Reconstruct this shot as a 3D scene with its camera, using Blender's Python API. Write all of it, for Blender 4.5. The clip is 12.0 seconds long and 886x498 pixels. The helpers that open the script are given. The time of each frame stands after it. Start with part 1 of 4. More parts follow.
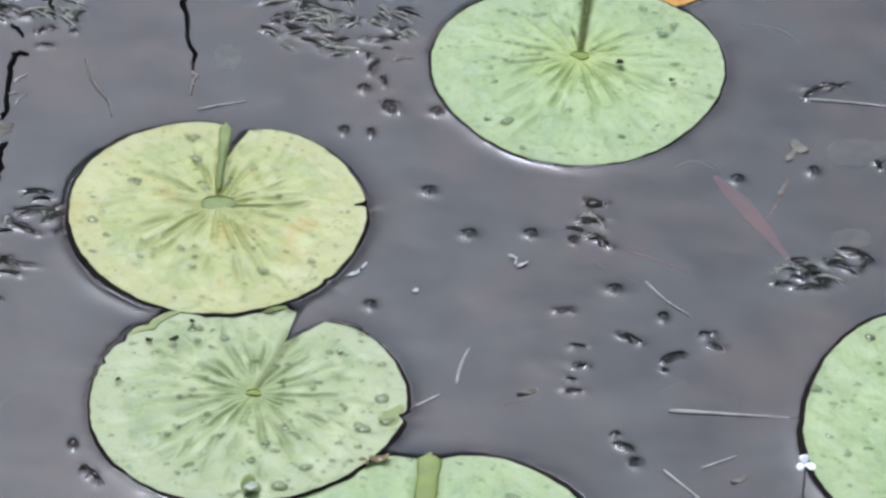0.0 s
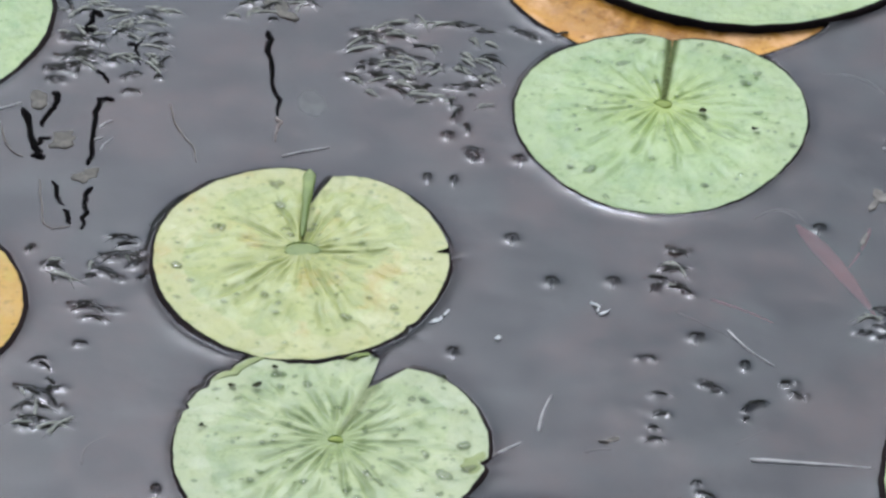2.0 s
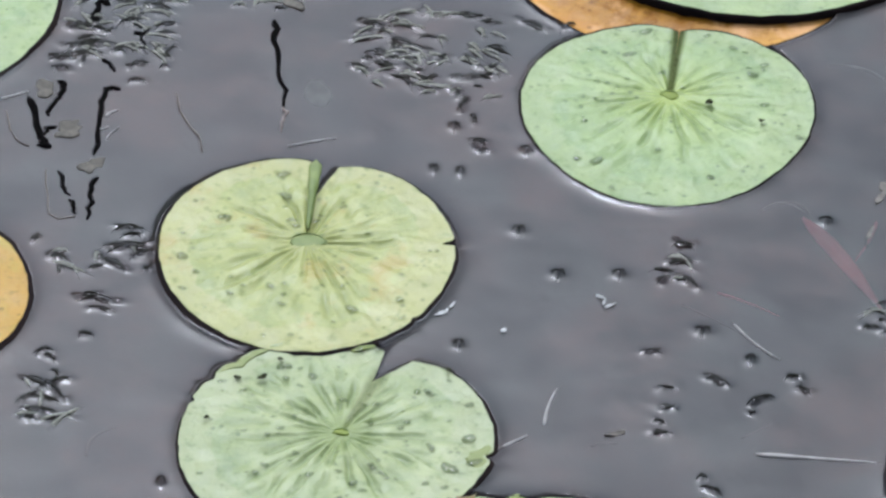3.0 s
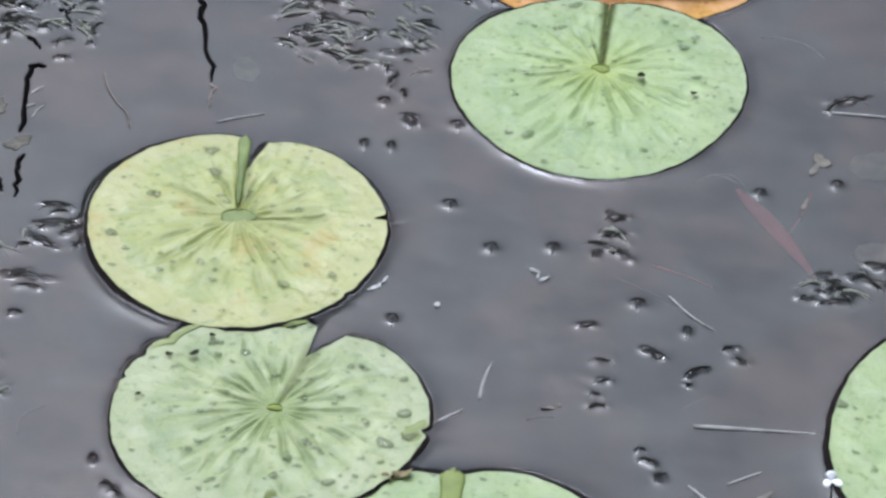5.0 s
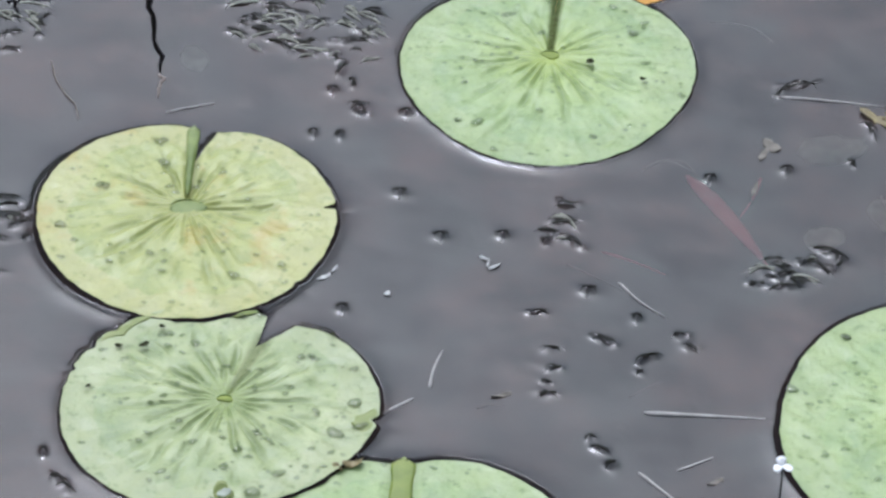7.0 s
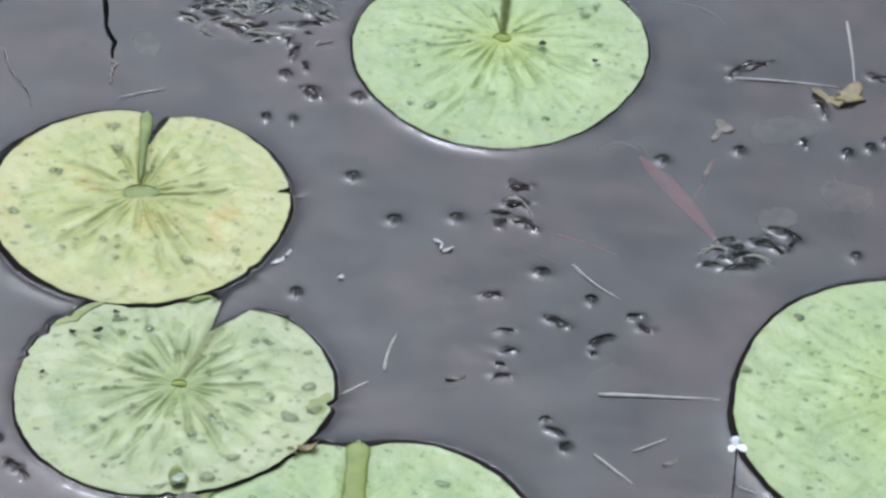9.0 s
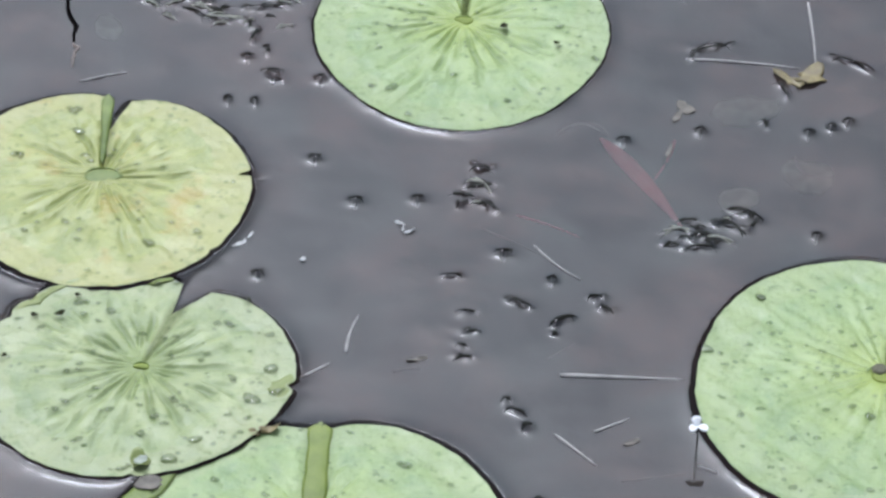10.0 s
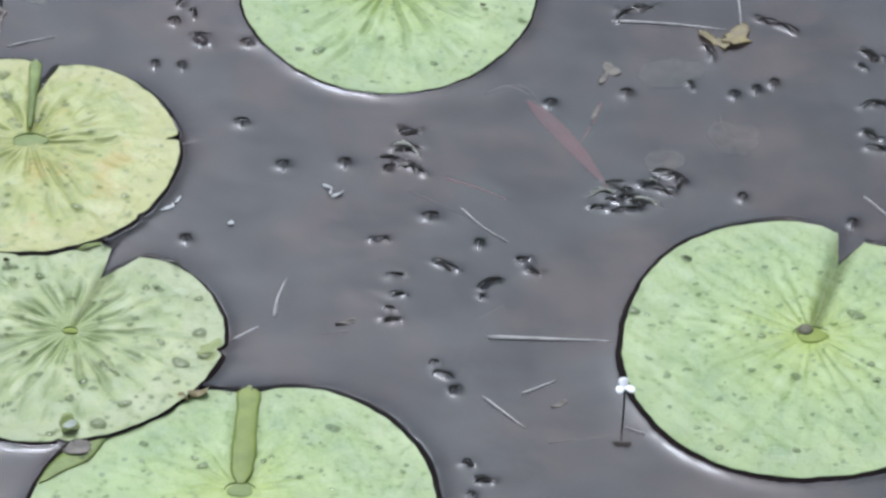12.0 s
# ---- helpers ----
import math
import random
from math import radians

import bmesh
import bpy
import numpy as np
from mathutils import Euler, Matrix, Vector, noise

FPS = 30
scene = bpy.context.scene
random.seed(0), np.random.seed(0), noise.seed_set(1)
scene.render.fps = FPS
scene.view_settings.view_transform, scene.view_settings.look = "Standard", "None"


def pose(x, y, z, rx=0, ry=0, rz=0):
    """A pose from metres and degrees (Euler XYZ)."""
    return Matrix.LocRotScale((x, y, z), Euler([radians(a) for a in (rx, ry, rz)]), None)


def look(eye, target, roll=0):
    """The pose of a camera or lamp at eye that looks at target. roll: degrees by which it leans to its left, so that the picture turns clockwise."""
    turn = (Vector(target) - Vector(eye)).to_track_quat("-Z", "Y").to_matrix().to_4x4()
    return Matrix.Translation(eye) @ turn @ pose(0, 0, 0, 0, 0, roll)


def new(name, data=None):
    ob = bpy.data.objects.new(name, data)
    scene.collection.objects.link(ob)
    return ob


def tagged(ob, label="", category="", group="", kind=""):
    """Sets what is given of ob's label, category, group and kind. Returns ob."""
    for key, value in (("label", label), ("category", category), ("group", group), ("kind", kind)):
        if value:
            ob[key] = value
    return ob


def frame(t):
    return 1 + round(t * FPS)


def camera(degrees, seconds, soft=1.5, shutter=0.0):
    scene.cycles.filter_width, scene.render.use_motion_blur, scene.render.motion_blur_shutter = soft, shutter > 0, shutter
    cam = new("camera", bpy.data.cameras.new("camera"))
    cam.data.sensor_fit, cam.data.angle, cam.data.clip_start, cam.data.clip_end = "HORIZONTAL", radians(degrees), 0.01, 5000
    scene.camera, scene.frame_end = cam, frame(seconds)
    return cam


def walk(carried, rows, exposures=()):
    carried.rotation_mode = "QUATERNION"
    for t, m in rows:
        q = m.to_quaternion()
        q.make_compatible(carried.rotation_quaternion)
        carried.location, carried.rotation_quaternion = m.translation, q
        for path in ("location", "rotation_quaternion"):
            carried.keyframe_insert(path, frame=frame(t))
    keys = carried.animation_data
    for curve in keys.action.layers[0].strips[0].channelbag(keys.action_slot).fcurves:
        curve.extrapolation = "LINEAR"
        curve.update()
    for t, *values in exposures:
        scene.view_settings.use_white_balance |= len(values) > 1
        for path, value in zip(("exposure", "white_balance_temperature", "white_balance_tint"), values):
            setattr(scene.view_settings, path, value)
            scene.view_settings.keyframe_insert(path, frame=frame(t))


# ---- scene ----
cam = camera(12.0, 12.0, soft=2.8)
PATH = [
    (0, (0.2060, -2.1700, 1.7382), (0.16098, -0.01782, 0.0), 1.681),
    (0.5, (0.2225, -2.1796, 1.7608), (0.15502, -0.01438, 0.0), 1.341),
    (1, (0.2186, -2.1838, 1.7599), (0.13509, 0.00324, 0.0), 1.233),
    (1.5, (0.2201, -2.1860, 1.7629), (0.11674, 0.02184, 0.0), 0.948),
    (2, (0.2046, -2.1728, 1.7473), (0.10393, 0.02819, 0.0), 1.118),
    (2.5, (0.2023, -2.1714, 1.7531), (0.09816, 0.02605, 0.0), 1.172),
    (3, (0.2014, -2.1612, 1.7576), (0.10052, 0.01907, 0.0), 1.318),
    (5, (0.1835, -2.1554, 1.7231), (0.14636, -0.00438, 0.0), 1.922),
    (5.5, (0.1879, -2.1492, 1.7338), (0.15500, -0.00597, 0.0), 1.648),
    (6, (0.1852, -2.1455, 1.7309), (0.16298, -0.00805, 0.0), 1.818),
    (6.5, (0.1901, -2.1492, 1.7250), (0.17102, -0.01070, 0.0), 1.757),
    (7, (0.1957, -2.1501, 1.7262), (0.17952, -0.01440, 0.0), 1.697),
    (9, (0.2012, -2.1515, 1.7270), (0.21005, -0.03038, 0.0), 1.672),
    (9.5, (0.2055, -2.1565, 1.7263), (0.22282, -0.03986, 0.0), 1.654),
    (10, (0.2091, -2.1574, 1.7239), (0.23508, -0.04819, 0.0), 1.729),
    (10.5, (0.2086, -2.1594, 1.7307), (0.25047, -0.05610, 0.0), 1.896),
    (11, (0.2083, -2.1601, 1.7329), (0.26457, -0.06617, 0.0), 2.018),
    (11.5, (0.2107, -2.1607, 1.7317), (0.27384, -0.07412, 0.0), 2.133),
    (12, (0.2134, -2.1611, 1.7360), (0.28176, -0.08435, 0.0), 2.148),
]
walk(cam, [(t, look(eye, target, roll)) for t, eye, target, roll in PATH], ((0, 2.41, 5580, 11), (12, 2.41, 5580, 11)))

# ---- sky, sun and exposure ----
world = bpy.data.worlds.new("overcast_sky")
scene.world = world
world.use_nodes = True
wn, wl = world.node_tree.nodes, world.node_tree.links
wn.clear()
sky = wn.new("ShaderNodeTexSky")
sky.sky_type = "NISHITA"
sky.sun_disc = False
sky.sun_elevation, sky.sun_rotation = radians(60), radians(-15)
sky.air_density, sky.dust_density, sky.ozone_density = 1.0, 6.0, 1.0
grey = wn.new("ShaderNodeHueSaturation")
grey.inputs["Saturation"].default_value = 0.35
bg = wn.new("ShaderNodeBackground")
bg.inputs["Strength"].default_value = 0.056
wo = wn.new("ShaderNodeOutputWorld")
wl.new(sky.outputs["Color"], grey.inputs["Color"])
wl.new(grey.outputs["Color"], bg.inputs["Color"])
wl.new(bg.outputs["Background"], wo.inputs["Surface"])

sun_data = bpy.data.lights.new("sun", "SUN")
sun_data.energy, sun_data.angle, sun_data.color = 0.10, radians(10), (1.0, 0.98, 0.95)
sun = new("sun", sun_data)
sun.matrix_world = look((-0.67, 3.1, 5.5), (0.2, 0.0, 0.0))


# ---- materials ----
class Nodes:
    """A material with its principled shader and small helpers to wire it."""

    def __init__(self, name):
        self.mat = bpy.data.materials.new(name)
        self.mat.use_nodes = True
        self.nodes, self.links = self.mat.node_tree.nodes, self.mat.node_tree.links
        self.nodes.clear()
        self.out = self.nodes.new("ShaderNodeOutputMaterial")

    def add(self, kind, **values):
        node = self.nodes.new(kind)
        for key, value in values.items():
            node.inputs[key.replace("_", " ")].default_value = value
        return node

    def link(self, a, b):
        self.links.new(a, b)

    def coords(self, scale=(1, 1, 1)):
        tex, mapping = self.nodes.new("ShaderNodeTexCoord"), self.nodes.new("ShaderNodeMapping")
        mapping.inputs["Scale"].default_value = scale
        self.link(tex.outputs["Object"], mapping.inputs["Vector"])
        return mapping.outputs["Vector"]

    def noise(self, scale, detail=4.0, vector=None, rough=0.55):
        node = self.add("ShaderNodeTexNoise", Scale=scale, Detail=detail, Roughness=rough)
        self.link(vector or self.coords(), node.inputs["Vector"])
        return node.outputs["Fac"]

    def ramp(self, fac, stops):
        node = self.nodes.new("ShaderNodeValToRGB")
        els = node.color_ramp.elements
        while len(els) < len(stops):
            els.new(0.5)
        for el, (pos, col) in zip(els, stops):
            el.position, el.color = pos, (*col, 1) if len(col) == 3 else col
        self.link(fac, node.inputs["Fac"])
        return node.outputs["Color"]

    def mix(self, fac, a, b, how="MIX"):
        node = self.nodes.new("ShaderNodeMix")
        node.data_type, node.blend_type = "RGBA", how
        for value, slot in ((fac, node.inputs["Factor"]), (a, node.inputs[6]), (b, node.inputs[7])):
            if isinstance(value, (int, float)):
                slot.default_value = value
            elif isinstance(value, tuple):
                slot.default_value = (*value, 1)
            else:
                self.link(value, slot)
        return node.outputs[2]

    def attribute(self, name):
        node = self.nodes.new("ShaderNodeAttribute")
        node.attribute_name = name
        return node.outputs["Fac"]

    def bump(self, height, strength, distance):
        node = self.add("ShaderNodeBump", Strength=strength, Distance=distance)
        self.link(height, node.inputs["Height"])
        return node.outputs["Normal"]

    def principled(self, colour, rough=0.5, normal=None, **values):
        node = self.add("ShaderNodeBsdfPrincipled", Roughness=rough, **values)
        if isinstance(colour, tuple):
            node.inputs["Base Color"].default_value = (*colour, 1)
        else:
            self.link(colour, node.inputs["Base Color"])
        if normal is not None:
            self.link(normal, node.inputs["Normal"])
        self.link(node.outputs["BSDF"], self.out.inputs["Surface"])
        return self.mat


def plain_material(name, dark, light, scale, rough=0.6, bump=0.3, distance=0.001, sheen=0.5):
    m = Nodes(name)
    fine, broad = m.noise(scale), m.noise(scale * 0.17)
    colour = m.mix(0.4, m.ramp(fine, [(0.3, dark), (0.7, light)]), m.ramp(broad, [(0.3, dark), (0.7, light)]))
    return m.principled(colour, rough, m.bump(fine, bump, distance), Specular_IOR_Level=sheen)


def pad_material(name, body, pale, centre, edge, vein, edge_amount=0.5, centre_reach=0.35, centre_from=0.05, crease=(0.022, 0.026, 0.003), sheen=0.5, stain=None, stain_from=0.57):
    """The upper skin of a floating leaf: waxy, pale, streaked along its veins, tinted at the heart and the margin, with
    fold shade painted along the slit.
    """
    m = Nodes(name)
    rad, veins = m.attribute("rad"), m.attribute("vein")
    blotch, mottled, grain = m.noise(22, 3), m.noise(75, 4), m.noise(420, 4)
    along = m.nodes.new("ShaderNodeAttribute")
    along.attribute_name = "ray"
    streak, fine_streak = m.noise(1.0, 2, along.outputs["Vector"], 0.5), m.noise(1.5, 3, along.outputs["Vector"], 0.6)
    colour = m.mix(m.ramp(blotch, [(0.35, (0, 0, 0)), (0.65, (1, 1, 1))]), body, pale)
    colour = m.mix(m.ramp(mottled, [(0.42, (0, 0, 0)), (0.7, (0.7, 0.7, 0.7))]), colour, pale)
    colour = m.mix(m.ramp(rad, [(centre_from, (0.9, 0.9, 0.9)), (centre_reach, (0, 0, 0))]), colour, centre)
    ragged = m.nodes.new("ShaderNodeMath")
    ragged.operation = "MULTIPLY_ADD"
    m.link(blotch, ragged.inputs[0])
    ragged.inputs[1].default_value = 0.45
    m.link(rad, ragged.inputs[2])
    e = edge_amount
    colour = m.mix(m.ramp(ragged.outputs[0], [(0.98, (0, 0, 0)), (1.0, (e * 0.15,) * 3), (1.25, (e, e, e))]), colour, edge)
    # pale and green streaks along the veins
    reach = m.ramp(rad, [(0.08, (0.12, 0.12, 0.12)), (0.30, (0.9, 0.9, 0.9)), (0.6, (0.75, 0.75, 0.75)), (0.95, (0.15, 0.15, 0.15))])
    dark = m.mix(reach, (0, 0, 0), m.ramp(fine_streak, [(0.47, (0, 0, 0)), (0.66, (0.30, 0.30, 0.30))]))
    colour = m.mix(dark, colour, vein)
    light = m.mix(reach, (0, 0, 0), m.ramp(streak, [(0.46, (0, 0, 0)), (0.64, (0.7, 0.7, 0.7))]))
    colour = m.mix(light, colour, pale)
    colour = m.mix(m.mix(0.28, (0, 0, 0), reach), colour, pale)
    colour = m.mix(m.ramp(veins, [(0.10, (0, 0, 0)), (0.95, (0.44, 0.44, 0.44))]), colour, vein)
    flecks = m.noise(150, 3)
    colour = m.mix(m.ramp(flecks, [(0.56, (0, 0, 0)), (0.7, (0.5, 0.5, 0.5))]), colour, vein)
    if stain:
        colour = m.mix(m.ramp(m.noise(26, 4, None, 0.6), [(stain_from, (0, 0, 0)), (stain_from + 0.11, (0.75, 0.75, 0.75))]), colour, stain)
    # shade in the fold along the slit, painted as darker olive tissue
    colour = m.mix(m.attribute("crease"), colour, crease)
    spots = m.add("ShaderNodeTexVoronoi", Scale=120.0)
    m.link(m.coords(), spots.inputs["Vector"])
    some = m.noise(38, 2)
    dots = m.mix(m.ramp(some, [(0.54, (0, 0, 0)), (0.60, (1, 1, 1))]), (0, 0, 0), m.ramp(spots.outputs["Distance"], [(0.16, (0.6, 0.6, 0.6)), (0.3, (0, 0, 0))]))
    colour = m.mix(dots, colour, tuple(c * 0.6 for c in vein))
    colour = m.mix(m.ramp(grain, [(0.3, (0.0, 0.0, 0.0)), (0.8, (0.3, 0.3, 0.3))]), colour, pale)
    wet = m.ramp(mottled, [(0.35, (0.38, 0.38, 0.38)), (0.7, (0.62, 0.62, 0.62))])
    uneven = m.mix(0.5, m.noise(170, 4), m.noise(60, 3), "ADD")
    mat = m.principled(colour, 0.4, m.bump(uneven, 0.5, 0.0022))
    m.link(wet, m.nodes["Principled BSDF"].inputs["Roughness"])
    # sheen lowered there as well, so the painted fold shade stays dark
    dull = m.ramp(m.attribute("crease"), [(0.0, (sheen, sheen, sheen)), (0.8, (0.04, 0.04, 0.04))])
    m.link(dull, m.nodes["Principled BSDF"].inputs["Specular IOR Level"])
    return mat


MINT = pad_material("leaf_skin_mint", (0.080, 0.145, 0.040), (0.204, 0.268, 0.095), (0.205, 0.258, 0.022), (0.194, 0.227, 0.098), (0.048, 0.092, 0.014), 0.4, 0.60)
PALE = pad_material("leaf_skin_pale", (0.085, 0.134, 0.038), (0.226, 0.262, 0.106), (0.115, 0.160, 0.016), (0.221, 0.238, 0.125), (0.050, 0.091, 0.017), 0.5, 0.42)
YELLOWING = pad_material("leaf_skin_yellowing", (0.126, 0.162, 0.026), (0.252, 0.268, 0.080), (0.181, 0.194, 0.023), (0.275, 0.255, 0.105), (0.070, 0.098, 0.008), 0.5, 0.50, stain=(0.25, 0.185, 0.030))
# brown centre paints the shade that the overlapping high pad casts on it
ORANGE = pad_material("leaf_skin_orange", (0.270, 0.095, 0.002), (0.400, 0.205, 0.018), (0.085, 0.026, 0.001), (0.430, 0.260, 0.100), (0.130, 0.042, 0.002), 0.25, 1.0, 0.82, sheen=0.18, stain=(0.500, 0.290, 0.140), stain_from=0.53)
TURNING = pad_material("leaf_skin_turning", (0.198, 0.168, 0.014), (0.315, 0.227, 0.044), (0.117, 0.140, 0.018), (0.385, 0.140, 0.018), (0.070, 0.058, 0.007), 0.40, sheen=0.25, stain=(0.260, 0.210, 0.030), stain_from=0.48)
# underside colour, near-black because its rim also paints the shade round each pad
UNDER_AND_RIM_SHADE = plain_material("leaf_underside_and_rim_shade", (0.004, 0.003, 0.003), (0.010, 0.006, 0.005), 90, 0.85, sheen=0.08)
FOLD = plain_material("leaf_fold", (0.057, 0.085, 0.019), (0.115, 0.161, 0.043), 70, 0.6, sheen=0.12)
FOLD_BRIGHT = plain_material("leaf_fold_bright", (0.056, 0.090, 0.007), (0.168, 0.204, 0.032), 42, 0.5, 0.8, 0.002, sheen=0.3)
HUB_YELLOW = plain_material("leaf_hub_yellow", (0.105, 0.147, 0.013), (0.175, 0.211, 0.029), 120, 0.6, sheen=0.3)
SCAR = plain_material("leaf_scar", (0.045, 0.048, 0.022), (0.150, 0.140, 0.095), 260, 0.7, sheen=0.2)
FOLD_YELLOW = plain_material("leaf_fold_yellow", (0.095, 0.128, 0.020), (0.190, 0.215, 0.075), 60, 0.5, 0.6, 0.002, sheen=0.3)
HUB = plain_material("leaf_hub", (0.098, 0.138, 0.036), (0.161, 0.190, 0.061), 150, 0.6, sheen=0.3)
STRAW = plain_material("straw", (0.150, 0.142, 0.128), (0.320, 0.305, 0.280), 130, 0.85)
FLAKE = plain_material("leaf_flake", (0.220, 0.220, 0.200), (0.480, 0.480, 0.450), 160, 0.6)
LIP = plain_material("leaf_lip", (0.050, 0.078, 0.010), (0.150, 0.190, 0.045), 62, 0.5, 0.9, 0.002, sheen=0.3)
DULL_STRAW = plain_material("sunken_straw", (0.090, 0.070, 0.057), (0.197, 0.164, 0.135), 130, 0.8)
PINK = plain_material("sunken_leaf_pink", (0.80, 0.17, 0.22), (0.92, 0.30, 0.34), 60, 0.7)
# near-black weed also stands for the dark reflection on each crest's far side
WEED = plain_material("waterweed", (0.003, 0.003, 0.002), (0.016, 0.016, 0.009), 240, 0.6, sheen=0.1)
WEED_PALE = plain_material("waterweed_pale", (0.060, 0.062, 0.045), (0.200, 0.200, 0.150), 200, 0.6)
BROWN = plain_material("dead_leaf", (0.05, 0.035, 0.012), (0.20, 0.16, 0.05), 150, 0.55)
STEM = plain_material("dead_stem", (0.035, 0.028, 0.02), (0.11, 0.09, 0.065), 160, 0.7)
PETAL = plain_material("petal", (0.72, 0.72, 0.70), (0.82, 0.82, 0.80), 200, 0.5)
# near-black that paints the mirror image of reeds standing out of view
REED_REFLECTION = plain_material("black_reed_reflection", (0.0008, 0.0008, 0.0010), (0.004, 0.0035, 0.003), 300, 0.9, sheen=0.02)
SCRAP = plain_material("dead_leaf_mottled", (0.018, 0.016, 0.011), (0.120, 0.108, 0.082), 200, 0.7, sheen=0.3)
GREY_LEAF = plain_material("dead_leaf_grey", (0.040, 0.035, 0.026), (0.150, 0.132, 0.102), 150, 0.7)
SPECK = plain_material("seed", (0.01, 0.012, 0.005), (0.03, 0.03, 0.012), 300, 0.8, sheen=0.05)
# tips blackened likewise, to paint in the dark mirrored arc above them
BUBBLE_DARK = plain_material("weed_tip", (0.003, 0.003, 0.002), (0.014, 0.012, 0.009), 400, 0.6, sheen=0.1)
SILT = plain_material("silt", (0.03, 0.026, 0.022), (0.12, 0.10, 0.085), 9, 0.9, 0.6, 0.01)
SUNK = plain_material("sunken_leaf_grey", (0.14, 0.16, 0.12), (0.32, 0.35, 0.28), 110, 0.8)
FOREST = plain_material("wood_foliage", (0.02, 0.032, 0.012), (0.06, 0.085, 0.03), 0.8, 0.8)


def water_material(name, murk, tint, turbid, ripple):
    """Clear above, clouded below: a mirror by Fresnel over a mix of dim silt haze and see-through."""
    m = Nodes(name)
    height = m.mix(0.55, m.noise(24, 3, m.coords((1.0, 1.5, 1.0))), m.noise(75, 3, m.coords((0.8, 1.6, 1.0))), "ADD")
    normal = m.bump(height, ripple, 0.002)
    gloss = m.add("ShaderNodeBsdfGlossy", Roughness=0.015)
    gloss.inputs["Color"].default_value = (1, 1, 1, 1)
    clear = m.nodes.new("ShaderNodeBsdfTransparent")
    clear.inputs["Color"].default_value = (*tint, 1)
    haze = m.nodes.new("ShaderNodeBsdfDiffuse")
    clouds, flocks, hue = m.noise(14, 6, m.coords((1, 1.5, 1)), 0.65), m.noise(62, 5, m.coords((1, 1.7, 1)), 0.6), m.noise(9, 3)
    silt = m.mix(m.ramp(hue, [(0.42, (0, 0, 0)), (0.58, (1, 1, 1))]), murk[2], murk[3])
    thick = m.mix(0.45, m.ramp(clouds, [(0.40, (0, 0, 0)), (0.68, (1, 1, 1))]), m.ramp(flocks, [(0.42, (0, 0, 0)), (0.70, (1, 1, 1))]))
    m.link(m.mix(thick, m.mix(m.ramp(clouds, [(0.3, (0, 0, 0)), (0.5, (1, 1, 1))]), murk[0], murk[1]), silt), haze.inputs["Color"])
    below, all_of_it = m.nodes.new("ShaderNodeMixShader"), m.nodes.new("ShaderNodeMixShader")
    below.inputs[0].default_value = turbid
    m.link(clear.outputs[0], below.inputs[1])
    m.link(haze.outputs[0], below.inputs[2])
    fres = m.add("ShaderNodeFresnel", IOR=1.33)
    m.link(normal, fres.inputs["Normal"])
    m.link(normal, gloss.inputs["Normal"])
    m.link(fres.outputs[0], all_of_it.inputs[0])
    m.link(below.outputs[0], all_of_it.inputs[1])
    m.link(gloss.outputs[0], all_of_it.inputs[2])
    m.link(all_of_it.outputs[0], m.out.inputs["Surface"])
    return m.mat


WATER = water_material("pond_water", ((0.001, 0.003, 0.006), (0.020, 0.022, 0.024), (0.27, 0.190, 0.16), (0.17, 0.185, 0.165)), (0.30, 0.285, 0.27), 0.22, 0.040)
DROP = water_material("clear_water", ((0.1, 0.12, 0.08), (0.1, 0.12, 0.08), (0.1, 0.12, 0.08), (0.1, 0.12, 0.08)), (0.64, 0.67, 0.60), 0.0, 0.0)


# ---- mesh helpers ----
def mesh_object(name, verts, faces, material, parent=None, smooth=True, label=""):
    data = bpy.data.meshes.new(name)
    data.from_pydata([tuple(v) for v in verts], [], faces)
    data.materials.append(material)
    if smooth:
        data.polygons.foreach_set("use_smooth", [True] * len(data.polygons))
    ob = new(name, data)
    ob.parent = parent
    return tagged(ob, label)


def part(name, bm, material, parent, label=""):
    data = bpy.data.meshes.new(name)
    bm.to_mesh(data)
    bm.free()
    data.materials.append(material)
    data.polygons.foreach_set("use_smooth", [True] * len(data.polygons))
    ob = new(name, data)
    ob.parent = parent
    return tagged(ob, label)


def holder(name, x, y, z=0.0, turn=0.0):
    ob = new(name)
    ob.empty_display_size = 0.02
    ob.matrix_world = pose(x, y, z, 0, 0, turn)
    return ob


def tube(points, radii, sides=8):
    """Vertices and faces of a bent, tapered, closed tube."""
    verts, faces = [], []
    pts = [Vector(p) for p in points]
    for i, (p, r) in enumerate(zip(pts, radii)):
        d = (pts[min(i + 1, len(pts) - 1)] - pts[max(i - 1, 0)]).normalized()
        side = d.cross(Vector((0.13, 0.31, 0.94))).normalized()
        up = side.cross(d)
        verts += [p + r * (math.cos(a) * side + math.sin(a) * up) for a in (2 * math.pi * k / sides for k in range(sides))]
    for i in range(len(pts) - 1):
        for k in range(sides):
            a, b = i * sides + k, i * sides + (k + 1) % sides
            faces.append((a, b, b + sides, a + sides))
    faces += [tuple(range(sides))[::-1], tuple(range((len(pts) - 1) * sides, len(pts) * sides))]
    return verts, faces


